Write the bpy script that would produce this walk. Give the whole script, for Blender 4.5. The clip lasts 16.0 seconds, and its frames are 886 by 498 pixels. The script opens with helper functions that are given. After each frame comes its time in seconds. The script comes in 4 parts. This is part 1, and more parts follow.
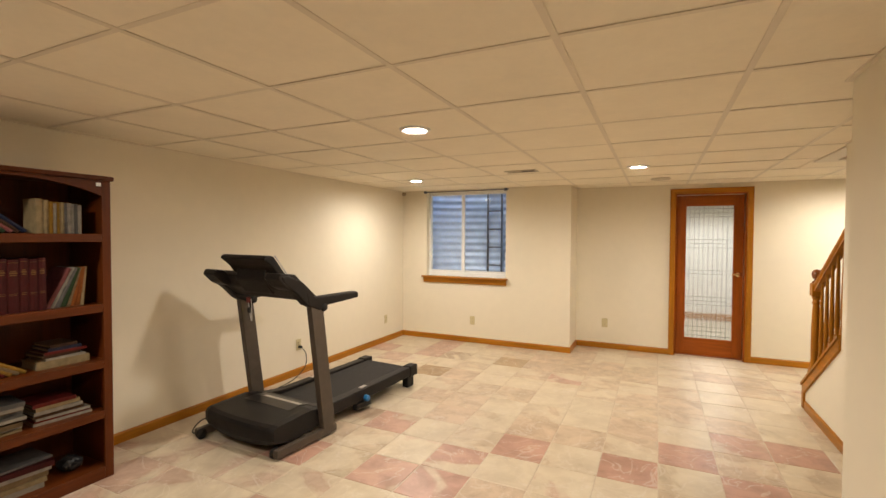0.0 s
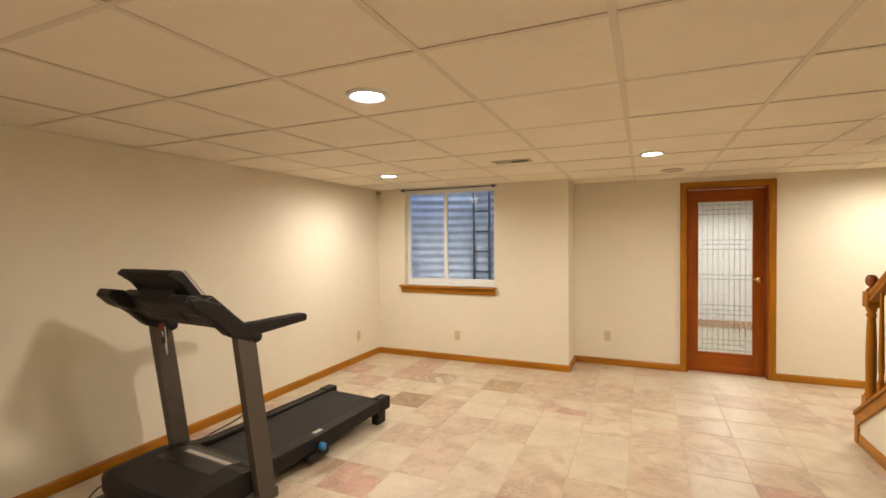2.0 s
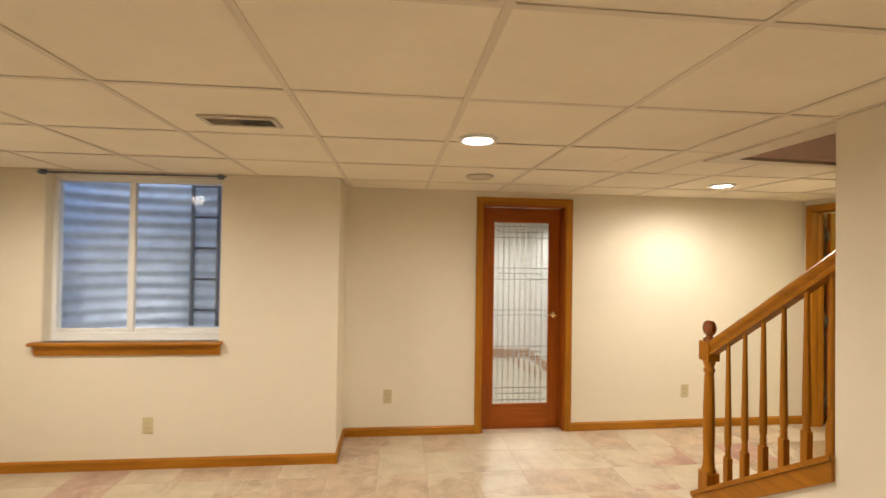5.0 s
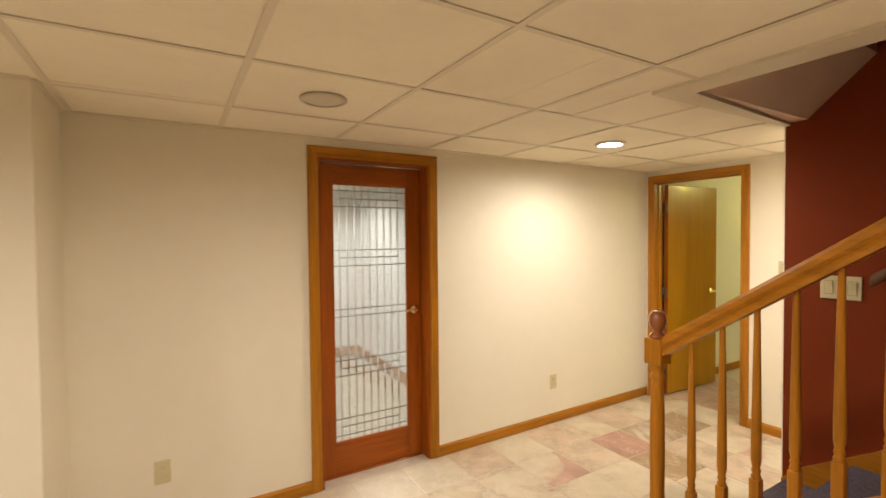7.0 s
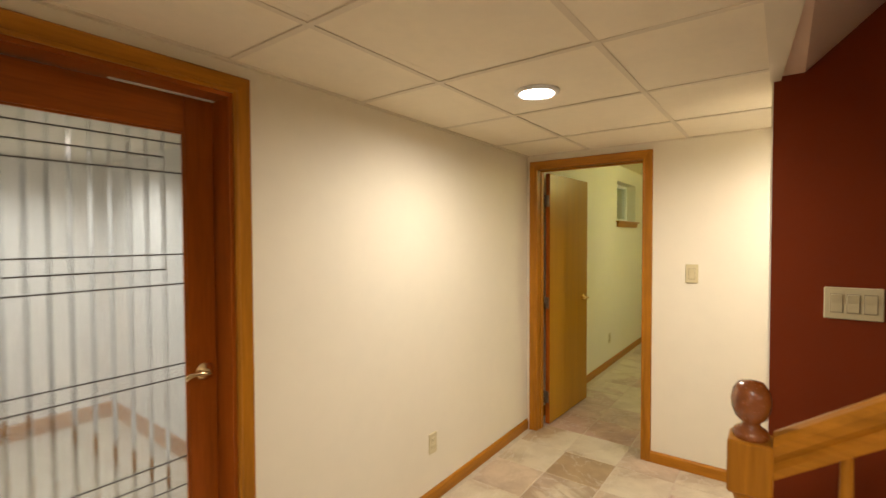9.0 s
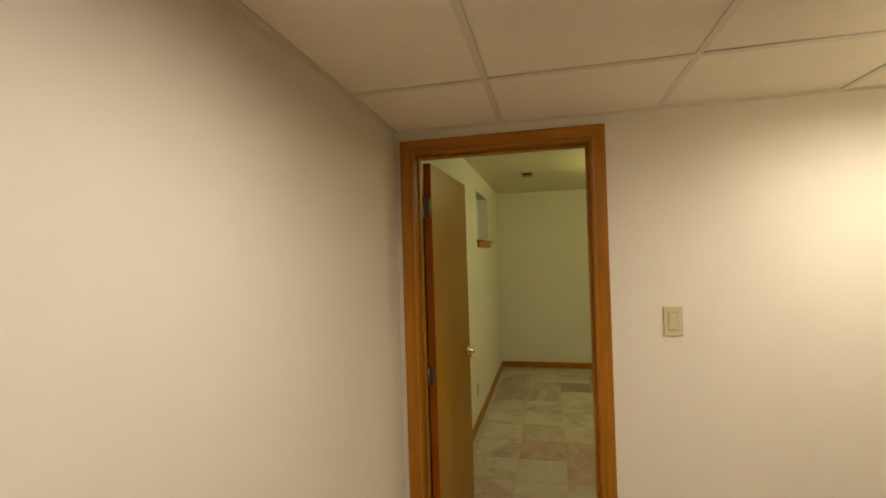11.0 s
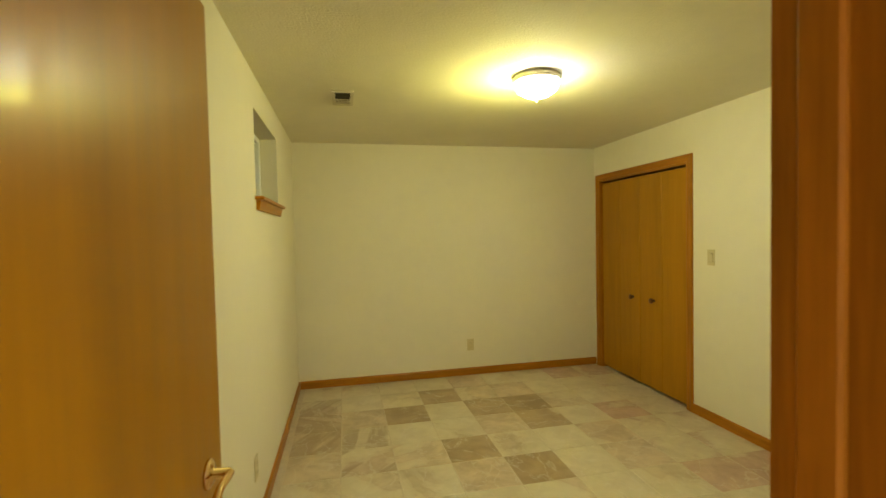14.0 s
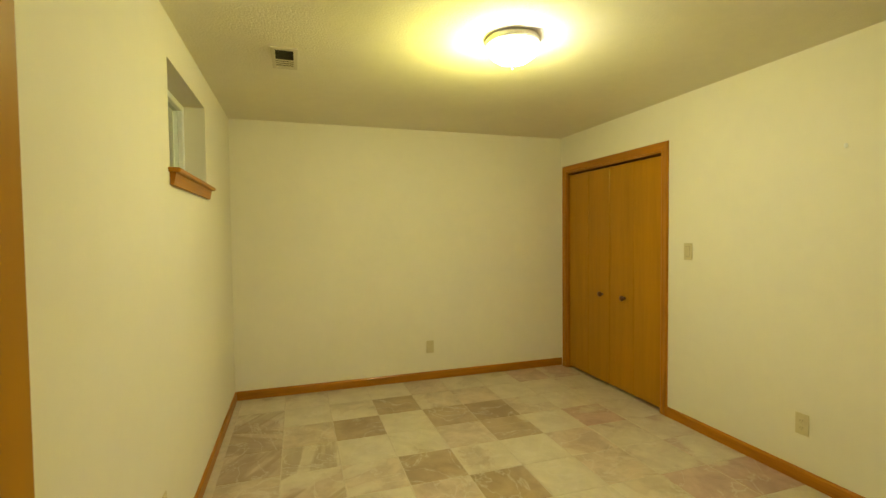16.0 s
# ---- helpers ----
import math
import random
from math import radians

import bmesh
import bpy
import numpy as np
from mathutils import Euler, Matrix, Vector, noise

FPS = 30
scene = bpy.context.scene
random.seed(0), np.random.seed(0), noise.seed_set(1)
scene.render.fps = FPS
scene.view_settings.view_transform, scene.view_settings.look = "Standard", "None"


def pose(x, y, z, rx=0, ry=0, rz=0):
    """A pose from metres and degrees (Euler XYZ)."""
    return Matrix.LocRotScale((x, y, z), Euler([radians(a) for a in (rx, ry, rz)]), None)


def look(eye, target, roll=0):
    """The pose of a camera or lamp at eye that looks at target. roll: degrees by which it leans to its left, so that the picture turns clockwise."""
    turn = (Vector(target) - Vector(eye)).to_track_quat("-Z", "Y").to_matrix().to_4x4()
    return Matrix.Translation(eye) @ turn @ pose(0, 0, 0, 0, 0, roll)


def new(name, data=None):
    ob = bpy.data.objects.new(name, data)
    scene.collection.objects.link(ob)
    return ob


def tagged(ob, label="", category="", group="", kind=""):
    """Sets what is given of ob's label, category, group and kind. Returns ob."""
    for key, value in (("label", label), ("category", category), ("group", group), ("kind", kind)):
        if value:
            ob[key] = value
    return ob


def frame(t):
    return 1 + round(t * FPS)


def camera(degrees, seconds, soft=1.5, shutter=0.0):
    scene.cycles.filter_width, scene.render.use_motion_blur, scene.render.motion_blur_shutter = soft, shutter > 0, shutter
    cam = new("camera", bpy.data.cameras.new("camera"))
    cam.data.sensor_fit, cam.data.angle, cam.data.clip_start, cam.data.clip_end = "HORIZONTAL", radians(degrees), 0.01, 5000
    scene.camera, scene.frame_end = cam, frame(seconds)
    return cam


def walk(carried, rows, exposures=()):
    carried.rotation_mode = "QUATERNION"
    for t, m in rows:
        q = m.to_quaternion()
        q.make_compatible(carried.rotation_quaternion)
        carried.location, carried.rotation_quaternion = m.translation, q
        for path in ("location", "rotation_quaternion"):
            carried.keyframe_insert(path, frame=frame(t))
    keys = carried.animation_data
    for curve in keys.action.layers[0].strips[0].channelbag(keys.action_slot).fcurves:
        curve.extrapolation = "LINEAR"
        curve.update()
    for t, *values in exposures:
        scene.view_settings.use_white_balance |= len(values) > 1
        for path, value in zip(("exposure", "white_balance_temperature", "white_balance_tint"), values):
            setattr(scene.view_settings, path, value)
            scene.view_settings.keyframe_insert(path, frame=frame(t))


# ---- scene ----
cam = camera(88.3, 16.0, shutter=0.4)
PATH = [
    (0, (0.04, -0.182, 1.419), (-0.809, 1.628, 1.366), 0.3),
    (0.5, (-0.013, -0.056, 1.415), (-0.856, 1.756, 1.349), 0.2),
    (1, (-0.075, 0.105, 1.405), (-0.899, 1.926, 1.34), 0.1),
    (1.5, (-0.132, 0.307, 1.398), (-0.948, 2.132, 1.34), -0.3),
    (2, (-0.187, 0.531, 1.427), (-0.989, 2.363, 1.388), -0.5),
    (2.5, (-0.247, 0.754, 1.466), (-0.976, 2.617, 1.446), -0.5),
    (3, (-0.309, 0.997, 1.505), (-0.89, 2.911, 1.494), -0.3),
    (3.5, (-0.351, 1.27, 1.513), (-0.763, 3.227, 1.512), -0.1),
    (4, (-0.4, 1.565, 1.537), (-0.622, 3.552, 1.545), -0.0),
    (4.2, (-0.418, 1.684, 1.527), (-0.563, 3.679, 1.548), 0.3),
    (6.3, (-0.587, 2.931, 1.49), (0.188, 4.775, 1.471), -0.1),
    (6.5, (-0.564, 3.056, 1.479), (0.284, 4.867, 1.449), -0.3),
    (7, (-0.486, 3.358, 1.477), (0.531, 5.08, 1.426), -0.5),
    (7.5, (-0.389, 3.664, 1.476), (0.804, 5.268, 1.411), -0.5),
    (8, (-0.254, 3.973, 1.475), (1.091, 5.451, 1.382), -0.5),
    (8.5, (-0.065, 4.244, 1.476), (1.417, 5.584, 1.385), -0.3),
    (9, (0.137, 4.482, 1.458), (1.739, 5.678, 1.405), -0.2),
    (9.2, (0.238, 4.574, 1.462), (1.887, 5.706, 1.413), -0.3),
    (11.3, (1.561, 5.458, 1.515), (3.523, 5.844, 1.533), -1.4),
    (11.5, (1.693, 5.492, 1.511), (3.662, 5.844, 1.52), -1.0),
    (12, (2.021, 5.573, 1.495), (4.009, 5.785, 1.474), -0.6),
    (12.5, (2.339, 5.605, 1.48), (4.338, 5.672, 1.433), -0.6),
    (13, (2.606, 5.624, 1.463), (4.602, 5.531, 1.399), -0.2),
    (13.5, (2.842, 5.619, 1.428), (4.823, 5.35, 1.367), -0.7),
    (14, (3.046, 5.596, 1.42), (5.0, 5.173, 1.355), -1.2),
    (14.5, (3.179, 5.589, 1.4), (5.109, 5.066, 1.334), -1.3),
    (15, (3.281, 5.566, 1.365), (5.201, 5.011, 1.293), -1.0),
    (15.5, (3.359, 5.552, 1.352), (5.273, 4.976, 1.278), -0.7),
    (16, (3.415, 5.539, 1.35), (5.318, 4.929, 1.282), -0.6),
]
walk(cam, [(t, look(eye, target, roll)) for t, eye, target, roll in PATH],
     exposures=[(0.0, 1.10), (4.0, 0.97), (7.3, 0.98), (8.5, 0.76), (9.2, 0.60), (11.3, -0.08), (12.2, 0.18), (13.0, 0.36), (13.5, 0.60), (14.4, 1.02), (16.0, 1.10)])

# ---------- light ----------
world = bpy.data.worlds.new("sky")
scene.world = world
world.use_nodes = True
wn = world.node_tree
sky = wn.nodes.new("ShaderNodeTexSky")
sky.sky_type, sky.sun_disc = "NISHITA", False
sky.sun_elevation, sky.sun_rotation = radians(45), radians(150)
wn.links.new(sky.outputs[0], wn.nodes["Background"].inputs[0])
wn.nodes["Background"].inputs[1].default_value = 0.15

sun = bpy.data.lights.new("sun", "SUN")
sun.energy, sun.angle, sun.color = 0.8, radians(12), (1, 0.95, 0.89)
new("sun", sun).matrix_world = look((4, -8, 9), (0, 0, 4))

WARM = (1.0, 0.903, 0.79)
YELLOW = (1.0, 0.965, 0.115)
H = 2.057      # hung ceiling
H2 = 2.29      # plaster ceiling of the second room
# the last two are unseen, added behind the camera to continue the layout
CANS = [(-1.278, 2.222), (-2.45, 4.40), (-0.125, 4.27), (1.90, 5.31), (2.70, 4.22), (-0.12, 0.10), (-2.45, 0.10)]
CAN_POWER = 29.5
DIMMED = {3: 0.9, 4: 0.85, 5: 0.42, 6: 0.85}     # share of full power, tuned lamp by lamp to balance the brightness


def spot(x, y, z, power, color, size=176, blend=0.8):
    la = bpy.data.lights.new("spot_beam", "SPOT")
    la.energy, la.color, la.spot_size, la.spot_blend, la.shadow_soft_size = power, color, radians(size), blend, 0.06
    new("spot_beam", la).location = (x, y, z)


for k, (x, y) in enumerate(CANS):
    spot(x, y, H - 0.03, CAN_POWER * DIMMED.get(k, 1.0), WARM)
# unseen spots without fixtures, added to brighten the room behind the glass door
for x, y in ((0.2, 7.3), (0.9, 8.1)):
    spot(x, y, H - 0.03, 29, (1.0, 0.975, 0.935), 160, 0.6)

# ---------- materials ----------


def material(name, col, rough=0.5, metal=0.0, var=0.12, scale=5.0, grain="", bump=0.0, bscale=120.0, col2=None, coat=0.0, spec=0.5):
    """Principled surface with mottling at two scales; grain stretches the pattern along one axis."""
    m = bpy.data.materials.new(name)
    m.use_nodes = True
    t = m.node_tree
    b = t.nodes["Principled BSDF"]
    b.inputs["Metallic"].default_value = metal
    b.inputs["Specular IOR Level"].default_value = spec
    b.inputs["Coat Weight"].default_value = coat
    b.inputs["Coat Roughness"].default_value = 0.12
    geo = t.nodes.new("ShaderNodeNewGeometry")
    vec = geo.outputs["Position"]
    if grain:
        mp = t.nodes.new("ShaderNodeMapping")
        mp.inputs["Scale"].default_value = [0.07 if a == grain else 1.0 for a in "xyz"]
        t.links.new(vec, mp.inputs["Vector"])
        vec = mp.outputs["Vector"]
    big = t.nodes.new("ShaderNodeTexNoise")
    big.inputs["Scale"].default_value, big.inputs["Detail"].default_value = scale, 5
    fine = t.nodes.new("ShaderNodeTexNoise")
    fine.inputs["Scale"].default_value, fine.inputs["Detail"].default_value = scale * (5 if grain else 9), 4
    for n in (big, fine):
        t.links.new(vec, n.inputs["Vector"])
    add = t.nodes.new("ShaderNodeMath")
    add.operation = "MULTIPLY_ADD"
    t.links.new(fine.outputs[0], add.inputs[0])
    add.inputs[1].default_value = 0.6
    t.links.new(big.outputs[0], add.inputs[2])
    ramp = t.nodes.new("ShaderNodeValToRGB")
    ramp.color_ramp.elements[0].position, ramp.color_ramp.elements[1].position = 0.55, 1.05
    lo = col2 or [c * (1 - var) for c in col]
    hi = [min(1, c * (1 + var * 0.7)) for c in col]
    ramp.color_ramp.elements[0].color, ramp.color_ramp.elements[1].color = (*lo, 1), (*hi, 1)
    t.links.new(add.outputs[0], ramp.inputs[0])
    t.links.new(ramp.outputs[0], b.inputs["Base Color"])
    rr = t.nodes.new("ShaderNodeMapRange")
    rr.inputs["From Min"].default_value, rr.inputs["From Max"].default_value = 0.3, 0.7
    rr.inputs["To Min"].default_value, rr.inputs["To Max"].default_value = max(0.02, rough * 0.85), min(1, rough * 1.12)
    t.links.new(fine.outputs[0], rr.inputs["Value"])
    t.links.new(rr.outputs[0], b.inputs["Roughness"])
    if bump:
        bn = t.nodes.new("ShaderNodeTexNoise")
        bn.inputs["Scale"].default_value, bn.inputs["Detail"].default_value = bscale, 3
        t.links.new(vec if grain else geo.outputs["Position"], bn.inputs["Vector"])
        bp = t.nodes.new("ShaderNodeBump")
        bp.inputs["Strength"].default_value, bp.inputs["Distance"].default_value = bump, 0.004
        t.links.new(bn.outputs[0], bp.inputs["Height"])
        t.links.new(bp.outputs[0], b.inputs["Normal"])
    return m


def emitter(name, col, strength):
    m = bpy.data.materials.new(name)
    m.use_nodes = True
    b = m.node_tree.nodes["Principled BSDF"]
    b.inputs["Base Color"].default_value = (0.8, 0.8, 0.8, 1)
    b.inputs["Emission Color"].default_value = (*col, 1)
    b.inputs["Emission Strength"].default_value = strength
    return m


def glass(name, rough, tint=(0.96, 0.98, 0.97), ior=1.45, clear=1.0):
    m = bpy.data.materials.new(name)
    m.use_nodes = True
    b = m.node_tree.nodes["Principled BSDF"]
    b.inputs["Base Color"].default_value = (*tint, 1)
    b.inputs["Transmission Weight"].default_value = clear
    b.inputs["Roughness"].default_value = rough
    b.inputs["IOR"].default_value = ior
    return m


def tile_material(name, island, base, pale, cover, streak=0.0):
    """Slate-look ceramic: base colours that drift from piece to piece, pale flakes over part of it, thin pale veins and rusty edges.
    cover: the share of the pale layer; streak: how far dark bands show."""
    m = bpy.data.materials.new(name)
    m.use_nodes = True
    t = m.node_tree
    b = t.nodes["Principled BSDF"]
    geo = t.nodes.new("ShaderNodeNewGeometry")
    rnd = geo.outputs["Random Per Island"] if island else t.nodes.new("ShaderNodeObjectInfo").outputs["Random"]

    def math_node(op, x, y=0.0, z=0.0):
        n = t.nodes.new("ShaderNodeMath")
        n.operation = op
        for k, v in enumerate((x, y, z)):
            if isinstance(v, (int, float)):
                n.inputs[k].default_value = v
            else:
                t.links.new(v, n.inputs[k])
        return n.outputs[0]

    def ramp(src, stops):
        n = t.nodes.new("ShaderNodeValToRGB")
        e = n.color_ramp.elements
        e[0].position, e[0].color = stops[0][0], (*stops[0][1], 1)
        e[1].position, e[1].color = stops[1][0], (*stops[1][1], 1)
        for p, c in stops[2:]:
            e.new(p).color = (*c, 1)
        t.links.new(src, n.inputs[0])
        return n.outputs[0]

    def mix(f, x, y, blend="MIX"):
        n = t.nodes.new("ShaderNodeMix")
        n.data_type, n.blend_type = "RGBA", blend
        for k, v in ((0, f), (6, x), (7, y)):
            if isinstance(v, (int, float)):
                n.inputs[k].default_value = v
            elif isinstance(v, tuple):
                n.inputs[k].default_value = (*v, 1)
            else:
                t.links.new(v, n.inputs[k])
        return n.outputs[2]

    # every piece reads its own patch of the pattern, turned its own way
    rot = t.nodes.new("ShaderNodeVectorRotate")
    rot.rotation_type = "Z_AXIS"
    t.links.new(geo.outputs["Position"], rot.inputs["Vector"])
    t.links.new(math_node("MULTIPLY", rnd, 40.0), rot.inputs["Angle"])
    comb = t.nodes.new("ShaderNodeCombineXYZ")
    for i in range(3):
        t.links.new(math_node("MULTIPLY", rnd, 57.0 + 11 * i), comb.inputs[i])
    vec = t.nodes.new("ShaderNodeVectorMath")
    vec.operation = "ADD"
    t.links.new(rot.outputs[0], vec.inputs[0])
    t.links.new(comb.outputs[0], vec.inputs[1])

    def noise_node(scale, detail, rough=0.55, dist=0.0, stretch=None):
        n = t.nodes.new("ShaderNodeTexNoise")
        n.inputs["Scale"].default_value, n.inputs["Detail"].default_value = scale, detail
        n.inputs["Roughness"].default_value, n.inputs["Distortion"].default_value = rough, dist
        src = vec.outputs[0]
        if stretch:
            mp = t.nodes.new("ShaderNodeMapping")
            mp.inputs["Scale"].default_value = stretch
            t.links.new(src, mp.inputs["Vector"])
            src = mp.outputs[0]
        t.links.new(src, n.inputs["Vector"])
        return n.outputs[0]

    second = math_node("FRACT", math_node("MULTIPLY", rnd, 17.3))
    tone = mix(second, base[0], base[1])
    cloud = noise_node(5.5, 8, 0.62, 0.4)
    body = mix(0.9, tone, ramp(cloud, ((0.34, (0.70, 0.66, 0.62)), (0.60, (1.08, 1.07, 1.05)))), "MULTIPLY")
    flake = noise_node(2.4, 6, 0.48, 0.5, (1.0, 0.6, 1.0))
    edge = math_node("ADD", flake, math_node("MULTIPLY_ADD", second, 0.34, cover - 0.17))
    body = mix(ramp(edge, ((0.47, (0, 0, 0)), (0.55, (1, 1, 1)))), body, mix(0.8, pale, ramp(cloud, ((0.36, (0.84, 0.80, 0.76)), (0.62, (1.05, 1.05, 1.04)))), "MULTIPLY"))
    if streak:
        band = noise_node(2.0, 6, 0.5, 0.15, (0.45, 3.4, 1.0))
        body = mix(math_node("MULTIPLY", ramp(band, ((0.47, (0, 0, 0)), (0.54, (1, 1, 1)), (0.66, (0.5, 0.5, 0.5)))), streak), body, (0.29, 0.20, 0.12))
    # rusty seam where the layers part, and thin pale veins
    body = mix(math_node("MULTIPLY", ramp(edge, ((0.455, (0, 0, 0)), (0.487, (1, 1, 1)), (0.50, (0, 0, 0)))), 0.2), body, (0.30, 0.17, 0.09))
    vein = noise_node(2.6, 5, 0.5, 1.6)
    body = mix(math_node("MULTIPLY", ramp(vein, ((0.486, (0, 0, 0)), (0.499, (1, 1, 1)), (0.512, (0, 0, 0)))), 0.45), body, (0.66, 0.60, 0.52))
    t.links.new(body, b.inputs["Base Color"])
    t.links.new(math_node("MULTIPLY_ADD", cloud, 0.22, 0.24), b.inputs["Roughness"])
    bp = t.nodes.new("ShaderNodeBump")
    bp.inputs["Strength"].default_value, bp.inputs["Distance"].default_value = 0.35, 0.006
    t.links.new(math_node("ADD", cloud, math_node("MULTIPLY", edge, 0.6)), bp.inputs["Height"])
    t.links.new(bp.outputs[0], b.inputs["Normal"])
    return m


PAINT = material("cream_wall_paint", (0.78, 0.716, 0.575), 0.72, var=0.03, scale=1.2, bump=0.12, bscale=260)
ROOM_PAINT = material("pale_straw_wall_paint", (0.785, 0.735, 0.60), 0.75, var=0.03, scale=1.2, bump=0.15, bscale=260)
ROOM_CEIL = material("pale_straw_textured_ceiling", (0.78, 0.73, 0.60), 0.85, var=0.04, scale=1.5, bump=0.6, bscale=90)
BACK_PAINT = material("white_wall_paint", (0.78, 0.76, 0.72), 0.75, var=0.03, scale=1.2, bump=0.12, bscale=260)
# cream header paint with the red wall's bounce light mixed into its colour
SOFFIT = material("red_bounce_tinted_paint", (0.80, 0.60, 0.46), 0.7, var=0.04, scale=1.5, bump=0.12, bscale=200)
PAINT2 = material("plaster_ceiling_paint", (0.78, 0.74, 0.62), 0.85, var=0.03, scale=1.5, bump=0.5, bscale=90)
RED = material("brick_red_wall_paint", (0.205, 0.032, 0.004), 0.7, var=0.06, scale=1.5, bump=0.12, bscale=260, spec=0.2)
CEIL = material("ceiling_tile_board", (0.87, 0.795, 0.635), 0.9, var=0.04, scale=3, bump=0.25, bscale=420)
TEE = material("ceiling_grid_metal", (0.72, 0.645, 0.505), 0.5, var=0.03)
OAK = {a: material("honey_oak_" + a, (0.38, 0.148, 0.010), 0.38, var=0.26, scale=24, grain=a, bump=0.12, bscale=90, coat=0.04, spec=0.2) for a in "xyz"}
FIR = {a: material("red_fir_" + a, (0.315, 0.076, 0.006), 0.34, var=0.26, scale=22, grain=a, bump=0.06, bscale=80, coat=0.06, spec=0.22) for a in "xz"}
BALL = material("glossy_cherry_ball", (0.24, 0.065, 0.012), 0.25, var=0.2, scale=20, coat=0.7)
BIRCH = material("golden_birch_veneer", (0.39, 0.180, 0.006), 0.34, var=0.12, scale=9, grain="z", coat=0.05, spec=0.2)
CHERRY = material("dark_cherry_stain", (0.095, 0.022, 0.0035), 0.42, var=0.3, scale=14, grain="z", coat=0.0, spec=0.22)
CHERRY_Y = material("dark_cherry_stain_shelf", (0.095, 0.022, 0.0035), 0.42, var=0.3, scale=14, grain="y", coat=0.0, spec=0.22)
GROUT = material("pale_grout", (0.55, 0.465, 0.355), 0.85, var=0.14, scale=14)
IVORY = material("ivory_plastic", (0.602, 0.521, 0.310), 0.4, var=0.04)
# darker copy of the ivory, paints the shade in the gap round each rocker
IVORY_SHADE = material("ivory_plastic_gap_shade", (0.42, 0.35, 0.22), 0.5, var=0.05)
# dark colour stands in for the shade inside the socket holes
IVORY_DARK = material("ivory_plastic_slot_shade", (0.20, 0.16, 0.10), 0.5, var=0.05)
WHITE = material("white_vinyl", (0.80, 0.80, 0.78), 0.35, var=0.04)
BRASS = material("polished_brass", (0.80, 0.58, 0.30), 0.2, metal=1.0, var=0.06)
STEEL = material("dark_hinge_steel", (0.22, 0.18, 0.13), 0.4, metal=0.9, var=0.1)
GALV = material("galvanised_steel", (0.60, 0.73, 0.95), 0.45, metal=0.2, var=0.15, scale=7)
IRON = material("dark_iron", (0.13, 0.15, 0.20), 0.5, metal=0.5)
GRAVEL = material("gravel", (0.30, 0.29, 0.28), 0.9, var=0.4, scale=40, bump=1.0, bscale=60)
CARPET = material("plum_grey_carpet", (0.085, 0.066, 0.085), 0.95, var=0.5, scale=60, bump=1.0, bscale=300)
BEIGE = material("beige_carpet", (0.50, 0.44, 0.35), 0.95, var=0.12, scale=20, bump=0.5, bscale=300)
BLACK = material("black_moulded_plastic", (0.012, 0.010, 0.009), 0.5, var=0.25, scale=12, spec=0.22, bump=0.1, bscale=400)
GLOSS = material("glossy_black_panel", (0.010, 0.009, 0.009), 0.38, var=0.2)
BELT = material("treadmill_belt_rubber", (0.017, 0.015, 0.014), 0.85, var=0.25, scale=30, bump=0.3, bscale=700)
TAUPE = material("taupe_powder_coat", (0.075, 0.058, 0.043), 0.45, spec=0.35, var=0.12, scale=20)
SILVER = material("brushed_silver_trim", (0.55, 0.54, 0.54), 0.35, metal=0.8)
BLUE = material("blue_plastic", (0.02, 0.16, 0.38), 0.35)
CORD_RED = material("red_cord", (0.16, 0.018, 0.014), 0.6)
CORD = material("black_cord", (0.02, 0.02, 0.02), 0.5)
PAPER = material("page_edges", (0.26, 0.20, 0.12), 0.8, var=0.15, scale=60)
CAME = material("dark_lead_came", (0.12, 0.11, 0.10), 0.4, metal=0.7)
CLEAR = glass("clear_glass", 0.0)
FROST = glass("frosted_glass", 0.06, (0.92, 0.94, 0.94), clear=0.86)
BEVEL = glass("smoky_bevelled_glass", 0.12, (0.70, 0.71, 0.71))
WINDOW_GLASS = glass("window_glass", 0.0, (0.97, 0.99, 1.0))
LENS = emitter("downlight_lens", (1.0, 0.90, 0.80), 100.0)
SHADE = emitter("lit_alabaster_shade", (1.0, 0.985, 0.88), 34.0)
PALE = (0.59, 0.512, 0.38)
TILE = {"cream": tile_material("cream_slate_tile", False, ((0.54, 0.42, 0.305), (0.53, 0.46, 0.325)), PALE, 0.02),
        "rose": tile_material("rose_slate_tile", False, ((0.44, 0.25, 0.185), (0.50, 0.32, 0.245)), PALE, -0.13),
        "brown": tile_material("grey_brown_slate_tile", False, ((0.34, 0.24, 0.135), (0.41, 0.30, 0.18)), PALE, -0.16),
        "streaked": tile_material("streaked_slate_tile", False, ((0.50, 0.39, 0.29), (0.46, 0.35, 0.26)), PALE, 0.0, 0.75)}
TILE_FAR = tile_material("slate_look_tile_far", True, ((0.49, 0.32, 0.245), (0.53, 0.44, 0.345)), PALE, 0.0, 0.15)
# near-black that paints the shade inside the registers, which have no depth
VENT_DARK = material("duct_shade", (0.03, 0.025, 0.02), 0.8)
VENT = material("vent_enamel", (0.60, 0.54, 0.42), 0.5, var=0.05)

# ---------- mesh helpers ----------


def box(lo, hi, bevel=0.0, bm=None):
    own = bmesh.new()
    bmesh.ops.create_cube(own, size=1)
    for v in own.verts:
        v.co = Vector([(p + q) / 2 + k * (q - p) for p, q, k in zip(lo, hi, v.co)])
    if bevel:
        bmesh.ops.bevel(own, geom=own.edges[:], offset=bevel, segments=2 if bevel > 0.004 else 1, profile=0.5, affect="EDGES")
    return merge(bm, own)


